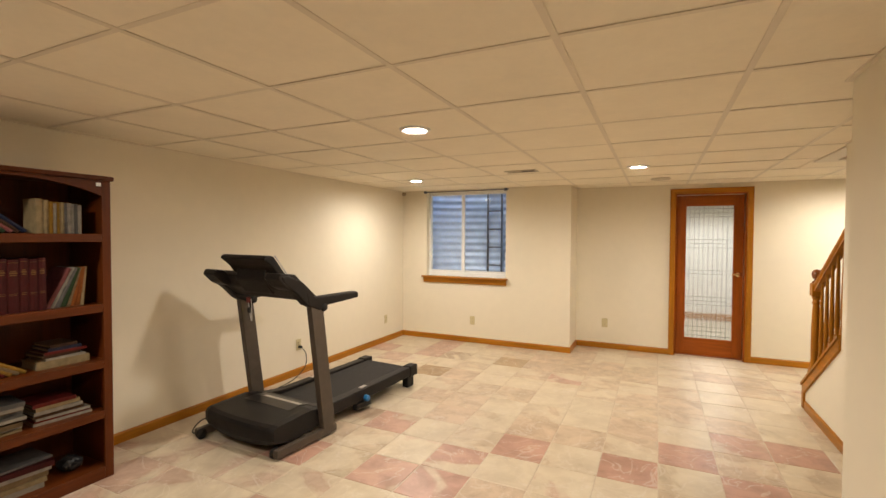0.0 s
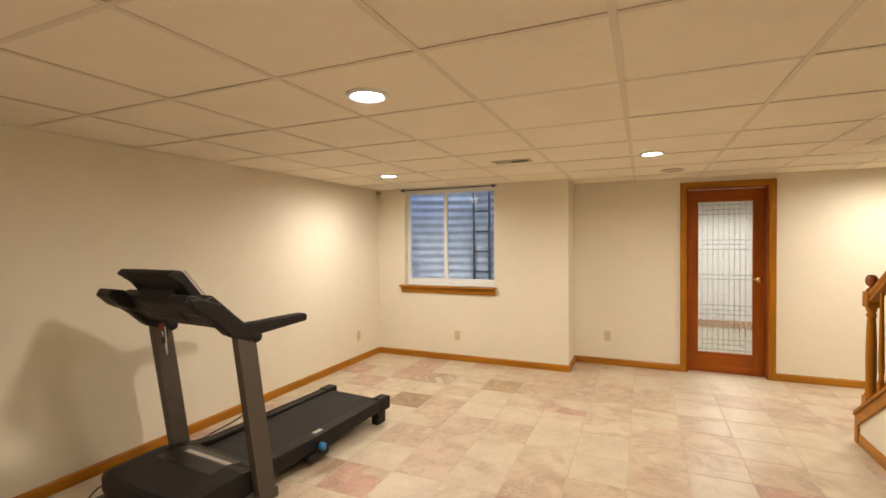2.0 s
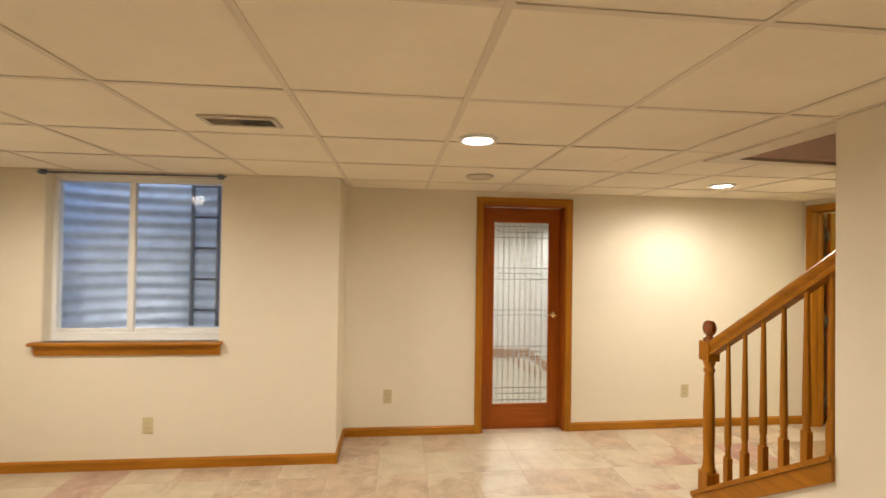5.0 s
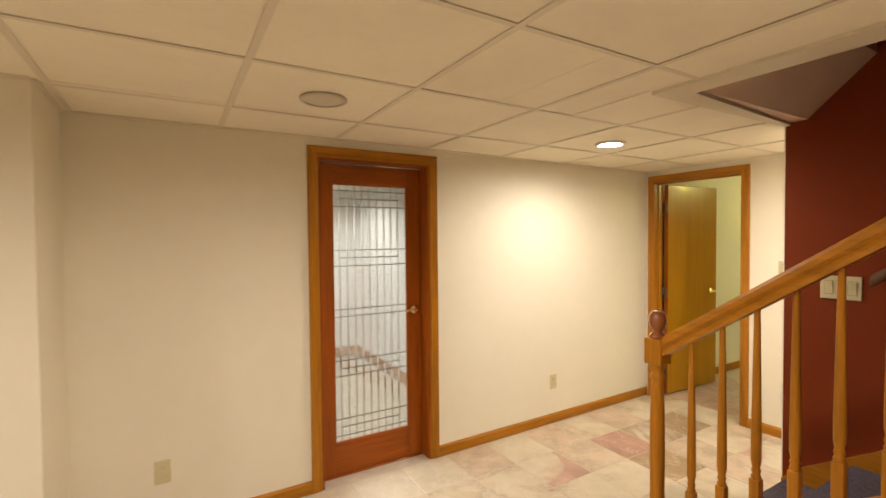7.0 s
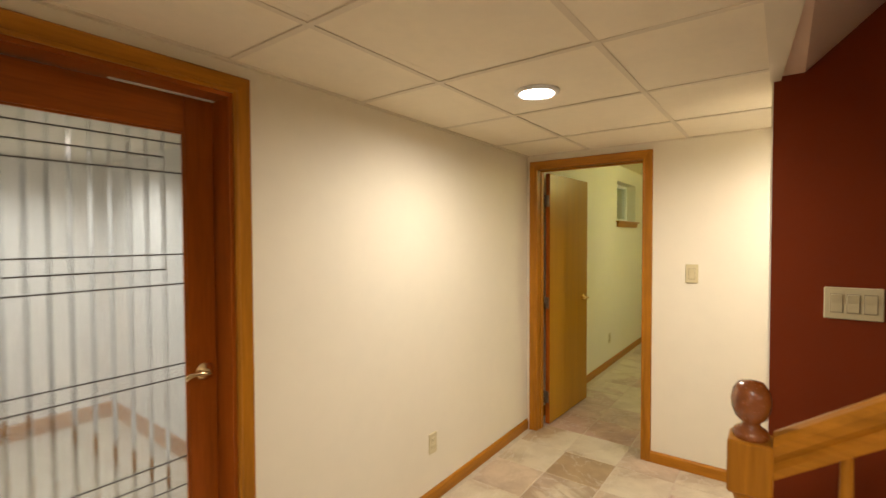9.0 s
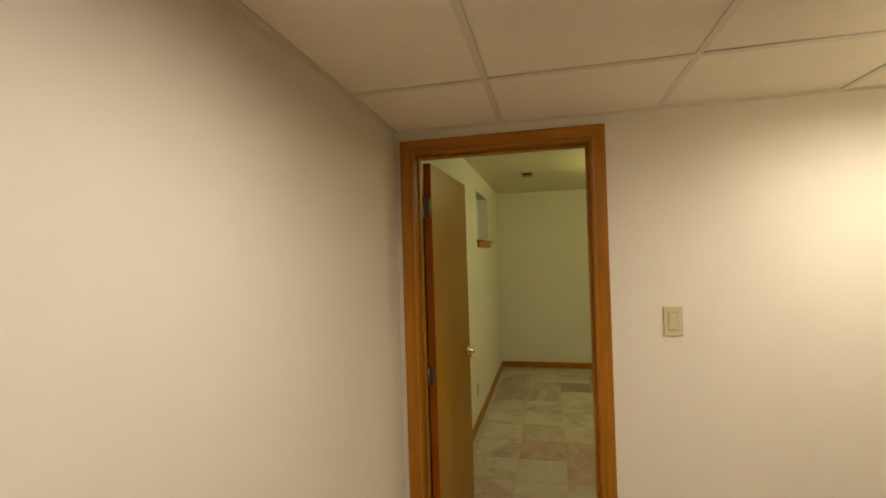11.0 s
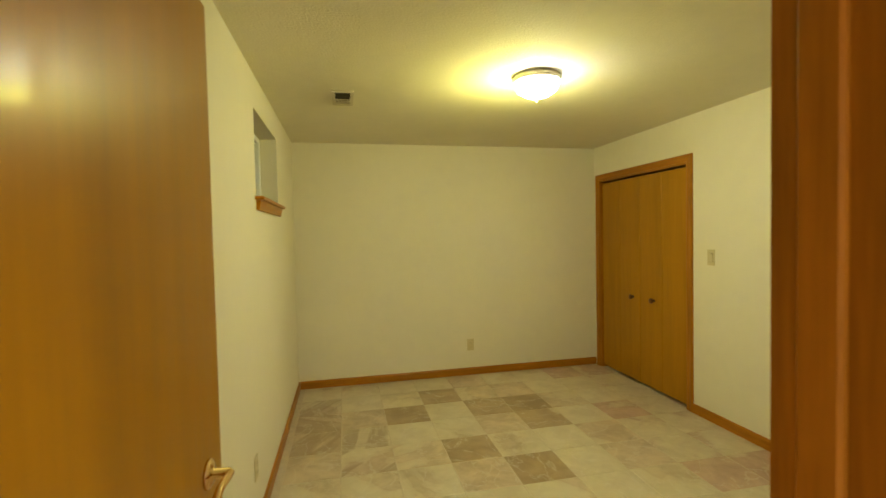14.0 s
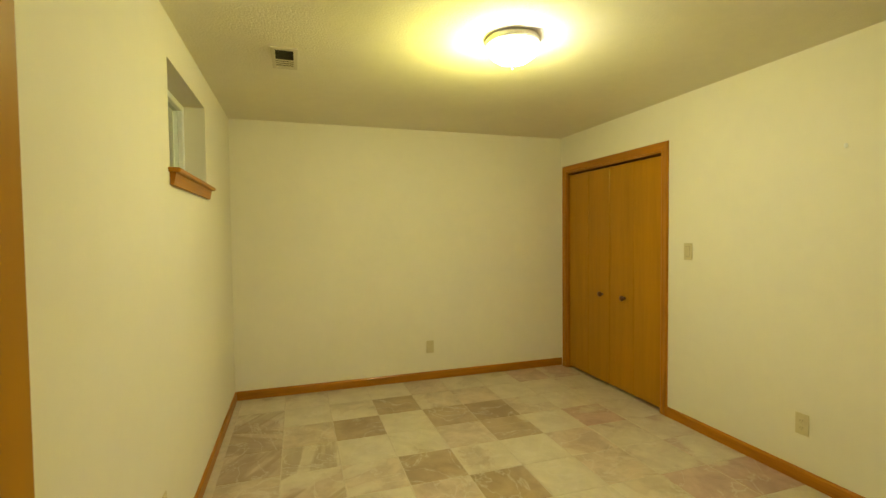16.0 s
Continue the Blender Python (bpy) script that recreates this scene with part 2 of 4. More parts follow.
def merge(bm, own):
    if bm is None:
        return own
    me = bpy.data.meshes.new("scrap")
    own.to_mesh(me)
    own.free()
    bm.from_mesh(me)
    bpy.data.meshes.remove(me)
    return bm


def prism(points, axis, a, b, bevel=0.0, bm=None):
    """A closed outline (2D, in the two axes other than the given one, in order) drawn out from a to b."""
    own = bmesh.new()

    def at(p, d):
        q = list(p)
        q.insert("xyz".index(axis), d)
        return q
    lo = [own.verts.new(at(p, a)) for p in points]
    hi = [own.verts.new(at(p, b)) for p in points]
    own.faces.new(lo)
    own.faces.new(hi[::-1])
    n = len(points)
    for i in range(n):
        own.faces.new((lo[i], hi[i], hi[(i + 1) % n], lo[(i + 1) % n]))
    bmesh.ops.recalc_face_normals(own, faces=own.faces[:])
    if bevel:
        bmesh.ops.bevel(own, geom=own.edges[:], offset=bevel, segments=2, profile=0.5, affect="EDGES")
    return merge(bm, own)


def lathe(profile, at=(0, 0, 0), seg=24, axis="z", bm=None):
    """(radius, height) pairs turned round an axis; radius 0 at the ends closes it."""
    own = bmesh.new()
    rings = []
    for r, h in profile:
        ring = []
        for i in range(seg if r > 0 else 1):
            w = 2 * math.pi * i / seg
            c = (r * math.cos(w), r * math.sin(w), h)
            if axis == "x":
                c = (c[2], c[0], c[1])
            elif axis == "y":
                c = (c[0], c[2], c[1])
            ring.append(own.verts.new([p + q for p, q in zip(c, at)]))
        rings.append(ring)
    for u, v in zip(rings, rings[1:]):
        for i in range(seg):
            j = (i + 1) % seg
            f = [u[i % len(u)], u[j % len(u)], v[j % len(v)], v[i % len(v)]]
            f = list(dict.fromkeys(f))
            if len(f) > 2:
                own.faces.new(f)
    bmesh.ops.recalc_face_normals(own, faces=own.faces[:])
    for f in own.faces:
        f.smooth = True
    return merge(bm, own)


def tube(points, r, seg=8, bm=None):
    own = bmesh.new()
    pts = [Vector(p) for p in points]
    rings = []
    for i, p in enumerate(pts):
        d = (pts[min(i + 1, len(pts) - 1)] - pts[max(i - 1, 0)]).normalized()
        a = d.cross(Vector((0.3, 0.2, 1)) if abs(d.z) < 0.9 else Vector((1, 0.2, 0))).normalized()
        c = d.cross(a)
        rings.append([own.verts.new(p + r * (math.cos(w) * a + math.sin(w) * c)) for w in [2 * math.pi * k / seg for k in range(seg)]])
    for u, v in zip(rings, rings[1:]):
        for i in range(seg):
            own.faces.new((u[i], u[(i + 1) % seg], v[(i + 1) % seg], v[i]))
    own.faces.new(rings[0][::-1])
    own.faces.new(rings[-1])
    bmesh.ops.recalc_face_normals(own, faces=own.faces[:])
    for f in own.faces:
        f.smooth = True
    return merge(bm, own)


def smooth_path(points, n=8):
    """Points of a soft line through the given ones."""
    pts = [Vector(p) for p in points]
    pts = [pts[0] * 2 - pts[1], *pts, pts[-1] * 2 - pts[-2]]
    out = []
    for a, b, c, d in zip(pts, pts[1:], pts[2:], pts[3:]):
        for k in range(n):
            t = k / n
            out.append(0.5 * ((2 * b) + (c - a) * t + (2 * a - 5 * b + 4 * c - d) * t * t + (3 * b - a - 3 * c + d) * t ** 3))
    return out + [pts[-2]]


def mesh_of(name, bm, mat):
    me = bpy.data.meshes.new(name)
    bm.to_mesh(me)
    bm.free()
    me.materials.append(mat)
    return me


PLACE = {}


def thing(name, at, label, category, group="", kind="", turn=0):
    ob = new(name)
    ob.matrix_basis = pose(*at, 0, 0, turn)
    PLACE[ob.name] = ob.matrix_basis.copy()
    return tagged(ob, label, category, group, kind)


def part(name, bm, mat, parent, label="", local=False):
    """One mesh under a thing or a part; drawn in world metres, or in the thing's own."""
    base = PLACE[parent.name]
    if not local:
        bmesh.ops.transform(bm, matrix=base.inverted(), verts=bm.verts[:])
    ob = new(name, mesh_of(name, bm, mat))
    ob.parent = parent
    PLACE[ob.name] = base
    return tagged(ob, label)


def solid(name, bm, mat, label="", category="", kind="structure", group=""):
    return tagged(new(name, mesh_of(name, bm, mat)), label, category, group, kind)


def boxes(*pairs):
    bm = bmesh.new()
    for lo, hi in pairs:
        box(lo, hi, 0, bm)
    return bm


# ---------- the large structure ----------
XW, YW, YD, XD = -3.27, 5.525, 6.0, 3.28      # west wall, window wall, glass-door wall, wall of the second door
XF, YC, YN = 7.455, 2.985, 6.042              # second room: far wall, closet wall, window wall
WT = 0.10                                     # thickness of the wall of the second door
YE = 6.036                                    # the door wall runs out of square to this at its east end
XC = -0.915                                   # side of the projection beside the window
ZT = 4.6

solid("floor", boxes(((-3.6, -2.9, -0.12), (7.8, 6.14, -0.0022))), GROUT, "pale grout bed of the tiled basement floor", "floor")
solid("floor_back_room", boxes(((-1.4, 6.14, -0.12), (1.62, 9.1, -0.005))), BEIGE, "beige carpet in the room behind the glass door", "floor")

solid("wall_west", boxes(((XW - 0.15, -2.8, -0.1), (XW, 6.3, ZT))), PAINT, "cream painted long wall", "wall")
solid("wall_south", boxes(((XW, -2.9, -0.1), (1.3, -2.8, H + 0.3))), PAINT, "cream painted end wall", "wall")
# window wall with its opening
WX0, WX1, WZ0, WZ1 = -2.89, -1.735, 0.880, 2.04
solid("wall_window", boxes(((XW, YW, -0.1), (WX0, 5.70, 2.6)), ((WX1, YW, -0.1), (XC, 5.70, 2.6)),
                           ((WX0, YW, -0.1), (WX1, 5.70, WZ0)), ((WX0, YW, WZ1), (WX1, 5.70, 2.6))), PAINT, "cream painted wall round the egress window", "wall")
solid("wall_projection", boxes(((XC - 0.10, 5.70, -0.1), (XC, 6.14, 2.6))), PAINT, "cream painted side of the wall projection", "wall")
# glass-door wall
DX0, DX1, DZ = 0.238, 0.967, 1.950
solid("wall_glass_door", boxes(((XC, YD, -0.1), (DX0, YD + 0.14, H + 0.3)), 
                               ((DX0, YD, DZ), (DX1, YD + 0.14, H + 0.3))), PAINT, "cream painted wall with the glass door", "wall")
solid("wall_glass_door_east", prism([(DX1, YD), (XD, YE), (XD, YE + 0.14), (DX1, YD + 0.14)], "z", -0.1, H + 0.3), PAINT, "cream painted wall beside the glass door", "wall")
# wall with the second door
EY0, EY1, EZ = 5.215, 5.950, 1.952
solid("wall_second_door", boxes(((XD, 1.9, -0.1), (XD + WT, EY0, 2.6)), ((XD, EY1, -0.1), (XD + WT, YN, 2.6)),
                                ((XD, EY0, EZ), (XD + WT, EY1, 2.6))), PAINT, "cream painted wall with the open door", "wall")
solid("wall_passage_end", boxes(((2.42, 1.9, -0.1), (XD, 2.0, H + 0.3))), PAINT, "cream painted end of the passage", "wall")
# second room
VX0, VX1, VZ0, VZ1 = 5.61, 6.44, 1.640, 2.105
solid("wall_room_window", boxes(((XD, YN, -0.1), (VX0, YN + 0.32, 2.7)), ((VX1, YN, -0.1), (XF + 0.12, YN + 0.32, 2.7)),
                                ((VX0, YN, -0.1), (VX1, YN + 0.32, VZ0)), ((VX0, YN, VZ1), (VX1, YN + 0.32, 2.7))), ROOM_PAINT, "pale straw painted wall with the small window", "wall")
solid("wall_room_far", boxes(((XF, 2.8, -0.1), (XF + 0.12, YN, 2.7))), ROOM_PAINT, "pale straw painted far wall", "wall")
CX0, CX1, CZ = 6.112, 7.350, 1.938
solid("wall_closet", boxes(((XD + WT, YC - 0.12, -0.1), (CX0, YC, 2.7)), ((CX1, YC - 0.12, -0.1), (XF, YC, 2.7)),
                           ((CX0, YC - 0.12, CZ), (CX1, YC, 2.7))), ROOM_PAINT, "pale straw painted wall with the closet", "wall")
solid("wall_closet_back", boxes(((5.9, 2.2, -0.1), (7.6, 2.3, 2.7)), ((5.9, 2.3, -0.1), (6.0, YC - 0.12, 2.7)), ((7.5, 2.3, -0.1), (7.6, YC - 0.12, 2.7))), ROOM_PAINT, "inside of the closet", "wall")
solid("ceiling_room", boxes(((XD + WT, 2.2, H2), (7.6, YN, H2 + 0.1))), ROOM_CEIL, "textured plaster ceiling", "ceiling")
# room behind the glass door
solid("wall_back_room", boxes(((-1.3, 8.9, -0.1), (1.62, 9.0, 2.5)), ((1.5, 6.14, -0.1), (1.62, 8.9, 2.5)), ((-1.4, 6.14, -0.1), (-1.3, 9.0, 2.5))), BACK_PAINT, "white walls behind the glass door", "wall")
solid("ceiling_back_room", boxes(((-1.4, 6.14, H), (1.62, 9.0, H + 0.1))), PAINT2, "plain ceiling behind the glass door", "ceiling")
# stair enclosure
SX0, SX1 = 1.18, 1.30
RX = 2.305
RY = 4.520
solid("wall_stair_side", boxes(((SX0, 0.2, -0.1), (SX1, 3.745, ZT)), ((SX1, 0.1, -0.1), (2.42, 0.2, ZT))), PAINT, "cream painted wall beside the stairs", "wall")
solid("wall_near_corner", boxes(((0.738, -2.8, -0.1), (SX0, 2.172, H + 0.3))), PAINT, "cream painted wall corner", "wall")
solid("wall_red", boxes(((RX, 0.2, -0.1), (2.42, RY, ZT))), RED, "brick-red painted stairwell wall", "wall")
solid("wall_red_end", boxes(((RX, RY, -0.1), (2.42, RY + 0.006, H + 0.3)), ((2.42, 2.0, -0.1), (2.426, RY + 0.006, H + 0.3))), PAINT, "cream painted end of the red wall", "wall")
SLOPE = 0.683


def cap_z(y):
    return 0.222 + SLOPE * (4.53 - y)


solid("wall_knee", prism([(4.546, -0.1), (4.546, cap_z(4.546) - 0.012), (3.745, cap_z(3.745) - 0.012), (3.745, -0.1)], "x", SX0, SX1), PAINT, "cream painted knee wall below the railing", "wall")
solid("ceiling_stairwell", prism([(4.426, H + 0.0045), (4.16, 2.305), (4.16, ZT), (4.30, ZT), (4.30, 2.36), (4.53, H + 0.11), (4.53, H + 0.0045)], "x", SX0 + 0.06, RX), SOFFIT, "sloped cream header over the stairs", "ceiling")
# lid out of view, added to shut daylight out of the shaft
solid("ceiling_stair_top", boxes(((SX0, 0.1, ZT), (2.42, 4.4, ZT + 0.1))), PAINT2, "unseen lid that keeps the stairwell dark", "ceiling")
solid("wall_stair_upper", boxes(((SX0, 3.745, H + 0.006), (1.33, 4.53, ZT))), PAINT, "cream painted rim of the stairwell", "wall")
bm = boxes(((1.195, 3.745, H - 0.012), (1.325, 4.53, H + 0.004)))
prism([(1.325, 4.425), (1.325, 4.53), (RX, 4.53), (RX, 4.498)], "z", H - 0.0121, H + 0.004, 0, bm)
solid("trim_stairwell", bm, TEE, "painted border of the stairwell opening", "trim")

# hung ceiling: panels and metal tees in one mesh
GX, GY, S = -0.264, 1.905, 0.61
REGIONS = [(XW, -2.8, 0.738, YW), (0.738, 2.172, SX0, YW), (SX0, 4.53, XD, YW), (XC, YW, XD, YE), (2.426, 2.0, XD, 4.53), (SX0, 3.745, 1.195, 4.53)]
panels, tees = bmesh.new(), bmesh.new()
rng = random.Random(4)


def slab(bm, x0, y0, x1, y1, z0, z1):
    if x1 - x0 > 0.004 and y1 - y0 > 0.004:
        v = [bm.verts.new(c) for c in ((x0, y0, z0), (x1, y0, z0), (x1, y1, z0), (x0, y1, z0), (x0, y0, z1), (x1, y0, z1), (x1, y1, z1), (x0, y1, z1))]
        for f in ((3, 2, 1, 0), (4, 5, 6, 7), (0, 1, 5, 4), (1, 2, 6, 5), (2, 3, 7, 6), (3, 0, 4, 7)):
            bm.faces.new([v[k] for k in f])


for x0, y0, x1, y1 in REGIONS:
    i0, i1 = math.floor((x0 - GX) / S), math.ceil((x1 - GX) / S)
    j0, j1 = math.floor((y0 - GY) / S), math.ceil((y1 - GY) / S)
    for i in range(i0, i1):
        for j in range(j0, j1):
            sag = rng.choice((0, 0.0005, 0.001, 0.0015, 0.0032))
            slab(panels, max(x0, GX + S * i + 0.009), max(y0, GY + S * j + 0.009), min(x1, GX + S * (i + 1) - 0.009), min(y1, GY + S * (j + 1) - 0.009), H + 0.0036 - sag, H + 0.02)
    for i in range(i0, i1 + 1):
        x = GX + S * i
        if x0 - 0.01 < x < x1 + 0.01:
            slab(tees, max(x0, x - 0.012), y0, min(x1, x + 0.012), y1, H - 0.0017, H + 0.0012)
    for j in range(j0, j1 + 1):
        y = GY + S * j
        if y0 - 0.01 < y < y1 + 0.01:
            slab(tees, x0, max(y0, y - 0.0105), x1, min(y1, y + 0.0105), H - 0.0012, H + 0.0010)
me = bpy.data.meshes.new("ceiling")
n_panel = len(panels.faces)
merge(panels, tees)
panels.faces.ensure_lookup_table()
for k, f in enumerate(panels.faces):
    f.material_index = int(k >= n_panel)
panels.to_mesh(me)
me.materials.append(CEIL)
me.materials.append(TEE)
tagged(new("ceiling", me), "hung ceiling of cream square panels in metal grid", "ceiling", kind="structure")
solid("ceiling_deck", boxes(((XW, -2.8, H + 0.22), (0.738, YW, H + 0.3)), ((0.738, 2.172, H + 0.22), (SX0, YW, H + 0.3)), ((SX0, 4.53, H + 0.22), (XD, YW, H + 0.3)),
                            ((XC, YW, H + 0.22), (XD, YD, H + 0.3)), ((2.42, 2.0, H + 0.22), (XD, 4.53, H + 0.3))), PAINT2, "closed deck above the hung ceiling", "ceiling")
# wall angles round the ceiling
bm = bmesh.new()
for x0, y0, x1, y1 in ((XW, -2.8, XW + 0.02, YW), (XW, YW - 0.02, XC, YW), (XC, YW, XC + 0.02, YD), (XC + 0.02, YD - 0.02, DX1, YD), (XD - 0.02, 2.0, XD, YD - 0.02),
                       (0.716, -2.8, 0.738, 2.194), (0.738, 2.172, SX0, 2.194), (SX0 - 0.02, 2.194, SX0, 3.745)):
    slab(bm, x0, y0, x1, y1, H - 0.0045, H + 0.012)
prism([(DX1, YD - 0.02), (XD, YE - 0.02), (XD, YE), (DX1, YD)], "z", H - 0.0048, H + 0.012, 0, bm)
solid("trim_ceiling_angle", bm, TEE, "cream metal angle round the ceiling", "trim")

# baseboards
BB = 0.072


def baseboard(name, axis, lo, hi, at, out, mat, tall=BB):
    """One length of oak base: a flat board with an eased top, at 'at' on the wall, proud by 'out' (signed)."""
    d = 0.014 if out > 0 else -0.014
    prof = [(at, 0.0), (at + d, 0.0), (at + d, tall - 0.012), (at + d * 0.45, tall), (at, tall)]
    if axis == "x":
        return solid(name, prism(prof, "x", lo, hi), mat, "honey oak baseboard", "baseboard")
    return solid(name, prism([(p, q) for p, q in prof], "y", lo, hi), mat, "honey oak baseboard", "baseboard")


CW = 0.060     # casing width
baseboard("baseboard_west", "y", -2.8, YW, XW, 1, OAK["y"])
baseboard("baseboard_window", "x", XW + 0.014, XC + 0.014, YW, -1, OAK["x"])
baseboard("baseboard_projection", "y", YW, YD, XC, 1, OAK["y"])
baseboard("baseboard_glass_door_1", "x", XC + 0.014, DX0 - CW + 0.004, YD, -1, OAK["x"])
def east_y(x):
    return YD + (YE - YD) * (x - DX1) / (XD - DX1)


x0 = DX1 + CW - 0.004
bm = bmesh.new()
ends = [[bm.verts.new((x, east_y(x) - d, z)) for d, z in ((0, 0), (0.014, 0), (0.014, BB - 0.012), (0.0063, BB), (0, BB))] for x in (x0, XD)]
for i in range(5):
    bm.faces.new((ends[0][i], ends[0][(i + 1) % 5], ends[1][(i + 1) % 5], ends[1][i]))
bm.faces.new(ends[0])
bm.faces.new(ends[1][::-1])
bmesh.ops.recalc_face_normals(bm, faces=bm.faces[:])
solid("baseboard_glass_door_2", bm, OAK["x"], "honey oak baseboard", "baseboard")
baseboard("baseboard_second_door", "y", 2.0, EY0 - CW + 0.004, XD, -1, OAK["y"])
baseboard("baseboard_room_window", "x", XD + WT, XF, YN, -1, OAK["x"])
baseboard("baseboard_room_far", "y", YC, YN - 0.014, XF, -1, OAK["y"])
baseboard("baseboard_closet", "x", XD + WT, CX0 - CW + 0.004, YC, 1, OAK["x"])
baseboard("baseboard_knee", "y", 2.172, 4.50, SX0, -1, OAK["y"])
baseboard("baseboard_near_corner", "x", 0.738, SX0 - 0.014, 2.172, 1, OAK["x"])
baseboard("baseboard_back_room", "x", -1.3, 1.5, 8.9, -1, OAK["x"], 0.12)
baseboard("baseboard_back_room_side", "y", 6.3, 8.886, 1.5, -1, OAK["y"], 0.12)


# ---------- doors ----------
PROFILE = ((0.0, 0.0), (0.0, 0.010), (0.010, 0.014), (0.016, 0.011), (0.042, 0.016), (0.055, 0.018), (0.060, 0.012), (0.060, 0.0))


def casing(parent, mat_up, mat_across, where, a0, a1, top, sign, axis):
    """Mitred casing round an opening a0..a1 wide on the wall at 'where'; sign: the way it stands proud."""
    def at(a, z, h):
        return (a, where + sign * h, z) if axis == "x" else (where + sign * h, a, z)
    runs = {"casing_side": [((-1, 0), (-1, 1))], "casing_head": [((-1, 1), (1, 1))], "casing_side_far": [((1, 1), (1, 0))]}
    for name, legs in runs.items():
        bm = bmesh.new()
        ends = []
        for sx, sz in legs[0]:
            ring = [bm.verts.new(at((a0 - d) if sx < 0 else (a1 + d), (top + d) if sz else 0.0, h)) for d, h in PROFILE]
            ends.append(ring)
        for i in range(len(PROFILE)):
            j = (i + 1) % len(PROFILE)
            bm.faces.new((ends[0][i], ends[0][j], ends[1][j], ends[1][i]))
        for r in ends:
            bm.faces.new(r)
        bmesh.ops.recalc_face_normals(bm, faces=bm.faces[:])
        part("casing", bm, mat_across if name == "casing_head" else mat_up, parent)


def lever(parent, at, reach, mat, out):
    """Round rose with a curved lever; reach: vector of the lever along the leaf; out: the way off the leaf."""
    at, reach, out = Vector(at), Vector(reach), Vector(out)
    bm = lathe([(0, 0), (0.031, 0), (0.031, 0.006), (0.022, 0.011), (0.011, 0.013), (0.010, 0.045), (0, 0.045)], seg=20)
    q = Vector((0, 0, 1)).rotation_difference(out)
    bmesh.ops.transform(bm, matrix=Matrix.Translation(at) @ q.to_matrix().to_4x4(), verts=bm.verts[:])
    h = part("door_handle", bm, mat, parent, "brass lever handle")
    p = at + out * 0.045
    part("lever", tube(smooth_path([p, p + reach * 0.25, p + reach * 0.7 + Vector((0, 0, 0.004)), p + reach + Vector((0, 0, -0.006))]), 0.0085, 8), mat, h)


# glass door
door = thing("door_1", (0.61, YD, 0), "closed reddish wood door with leaded patterned glass", "door", kind="structure")
casing(door, OAK["z"], OAK["x"], YD, DX0, DX1, DZ, -1, "x")
part("jamb", box((DX0, YD - 0.002, 0), (DX0 + 0.014, YD + 0.142, DZ)), FIR["z"], door)
part("jamb", box((DX1 - 0.014, YD - 0.002, 0), (DX1, YD + 0.142, DZ)), FIR["z"], door)
part("jamb_head", box((DX0 + 0.014, YD - 0.002, DZ - 0.014), (DX1 - 0.014, YD + 0.142, DZ)), FIR["x"], door)
LX0, LX1, LY0, LY1 = DX0 + 0.017, DX1 - 0.017, YD + 0.098, YD + 0.135
QX0, QX1, QZ0, QZ1 = 0.350, 0.855, 0.205, 1.812
part("stile", box((LX0, LY0, 0.008), (QX0, LY1, DZ - 0.018), 0.002), FIR["z"], door)
part("stile", box((QX1, LY0, 0.008), (LX1, LY1, DZ - 0.018), 0.002), FIR["z"], door)
part("top_rail", box((QX0, LY0 + 0.0005, QZ1), (QX1, LY1 - 0.0005, DZ - 0.018), 0.002), FIR["x"], door)
part("bottom_rail", box((QX0, LY0 + 0.0005, 0.008), (QX1, LY1 - 0.0005, QZ0), 0.002), FIR["x"], door)
bm = bmesh.new()
for lo, hi in (((QX0, LY0 + 0.002, QZ0), (QX0 + 0.008, LY0 + 0.010, QZ1)), ((QX1 - 0.008, LY0 + 0.002, QZ0), (QX1, LY0 + 0.010, QZ1)),
               ((QX0 + 0.008, LY0 + 0.002, QZ0), (QX1 - 0.008, LY0 + 0.010, QZ0 + 0.008)), ((QX0 + 0.008, LY0 + 0.002, QZ1 - 0.008), (QX1 - 0.008, LY0 + 0.010, QZ1))):
    box(lo, hi, 0.002, bm)
part("glazing_bead", bm, FIR["z"], door)
pane = part("glass_pane", box((QX0 + 0.001, LY0 + 0.014, QZ0 + 0.001), (QX1 - 0.001, LY0 + 0.019, QZ1 - 0.001)), CLEAR, door, "clear glass with frosted bands")
pane.visible_shadow = False
GAPS = [0.396 + 0.0491 * k for k in range(9)]
edges = [QX0 + 0.001] + [g for c in GAPS for g in (c - 0.0056, c + 0.0056)] + [QX1 - 0.001]
for k in range(0, len(edges), 2):
    o = part("frosted_strip", box((edges[k], LY0 + 0.0095, QZ0 + 0.001), (edges[k + 1], LY0 + 0.0138, QZ1 - 0.001), 0.0012), FROST, door)
    o.visible_shadow = False
for c in GAPS:
    o = part("bevelled_strip", prism([(c - 0.0054, LY0 + 0.0138), (c + 0.0054, LY0 + 0.0138), (c + 0.0054, LY0 + 0.0095), (c - 0.0054, LY0 + 0.0128)], "z", QZ0 + 0.001, QZ1 - 0.001), BEVEL, door)
    o.visible_shadow = False
for z, wide in ((1.771, 1), (1.721, 0), (1.673, 1), (1.403, 1), (1.355, 0), (1.304, 1), (1.034, 1), (0.989, 1), (0.715, 1), (0.665, 0), (0.619, 1), (0.351, 1), (0.300, 0), (0.245, 1)):
    a, b = (QX0 + 0.001, QX1 - 0.001) if wide else (GAPS[0], GAPS[-1])
    part("lead_came", box((a, LY0 + 0.0055, z - 0.0022), (b, LY0 + 0.0092, z + 0.0022), 0.001), CAME, door)
part("weather_strip", box((DX0 + 0.40, LY0 - 0.012, DZ - 0.0185), (DX1 - 0.016, LY0 - 0.001, DZ - 0.0142)), WHITE, door, "thin pale strip along the head")
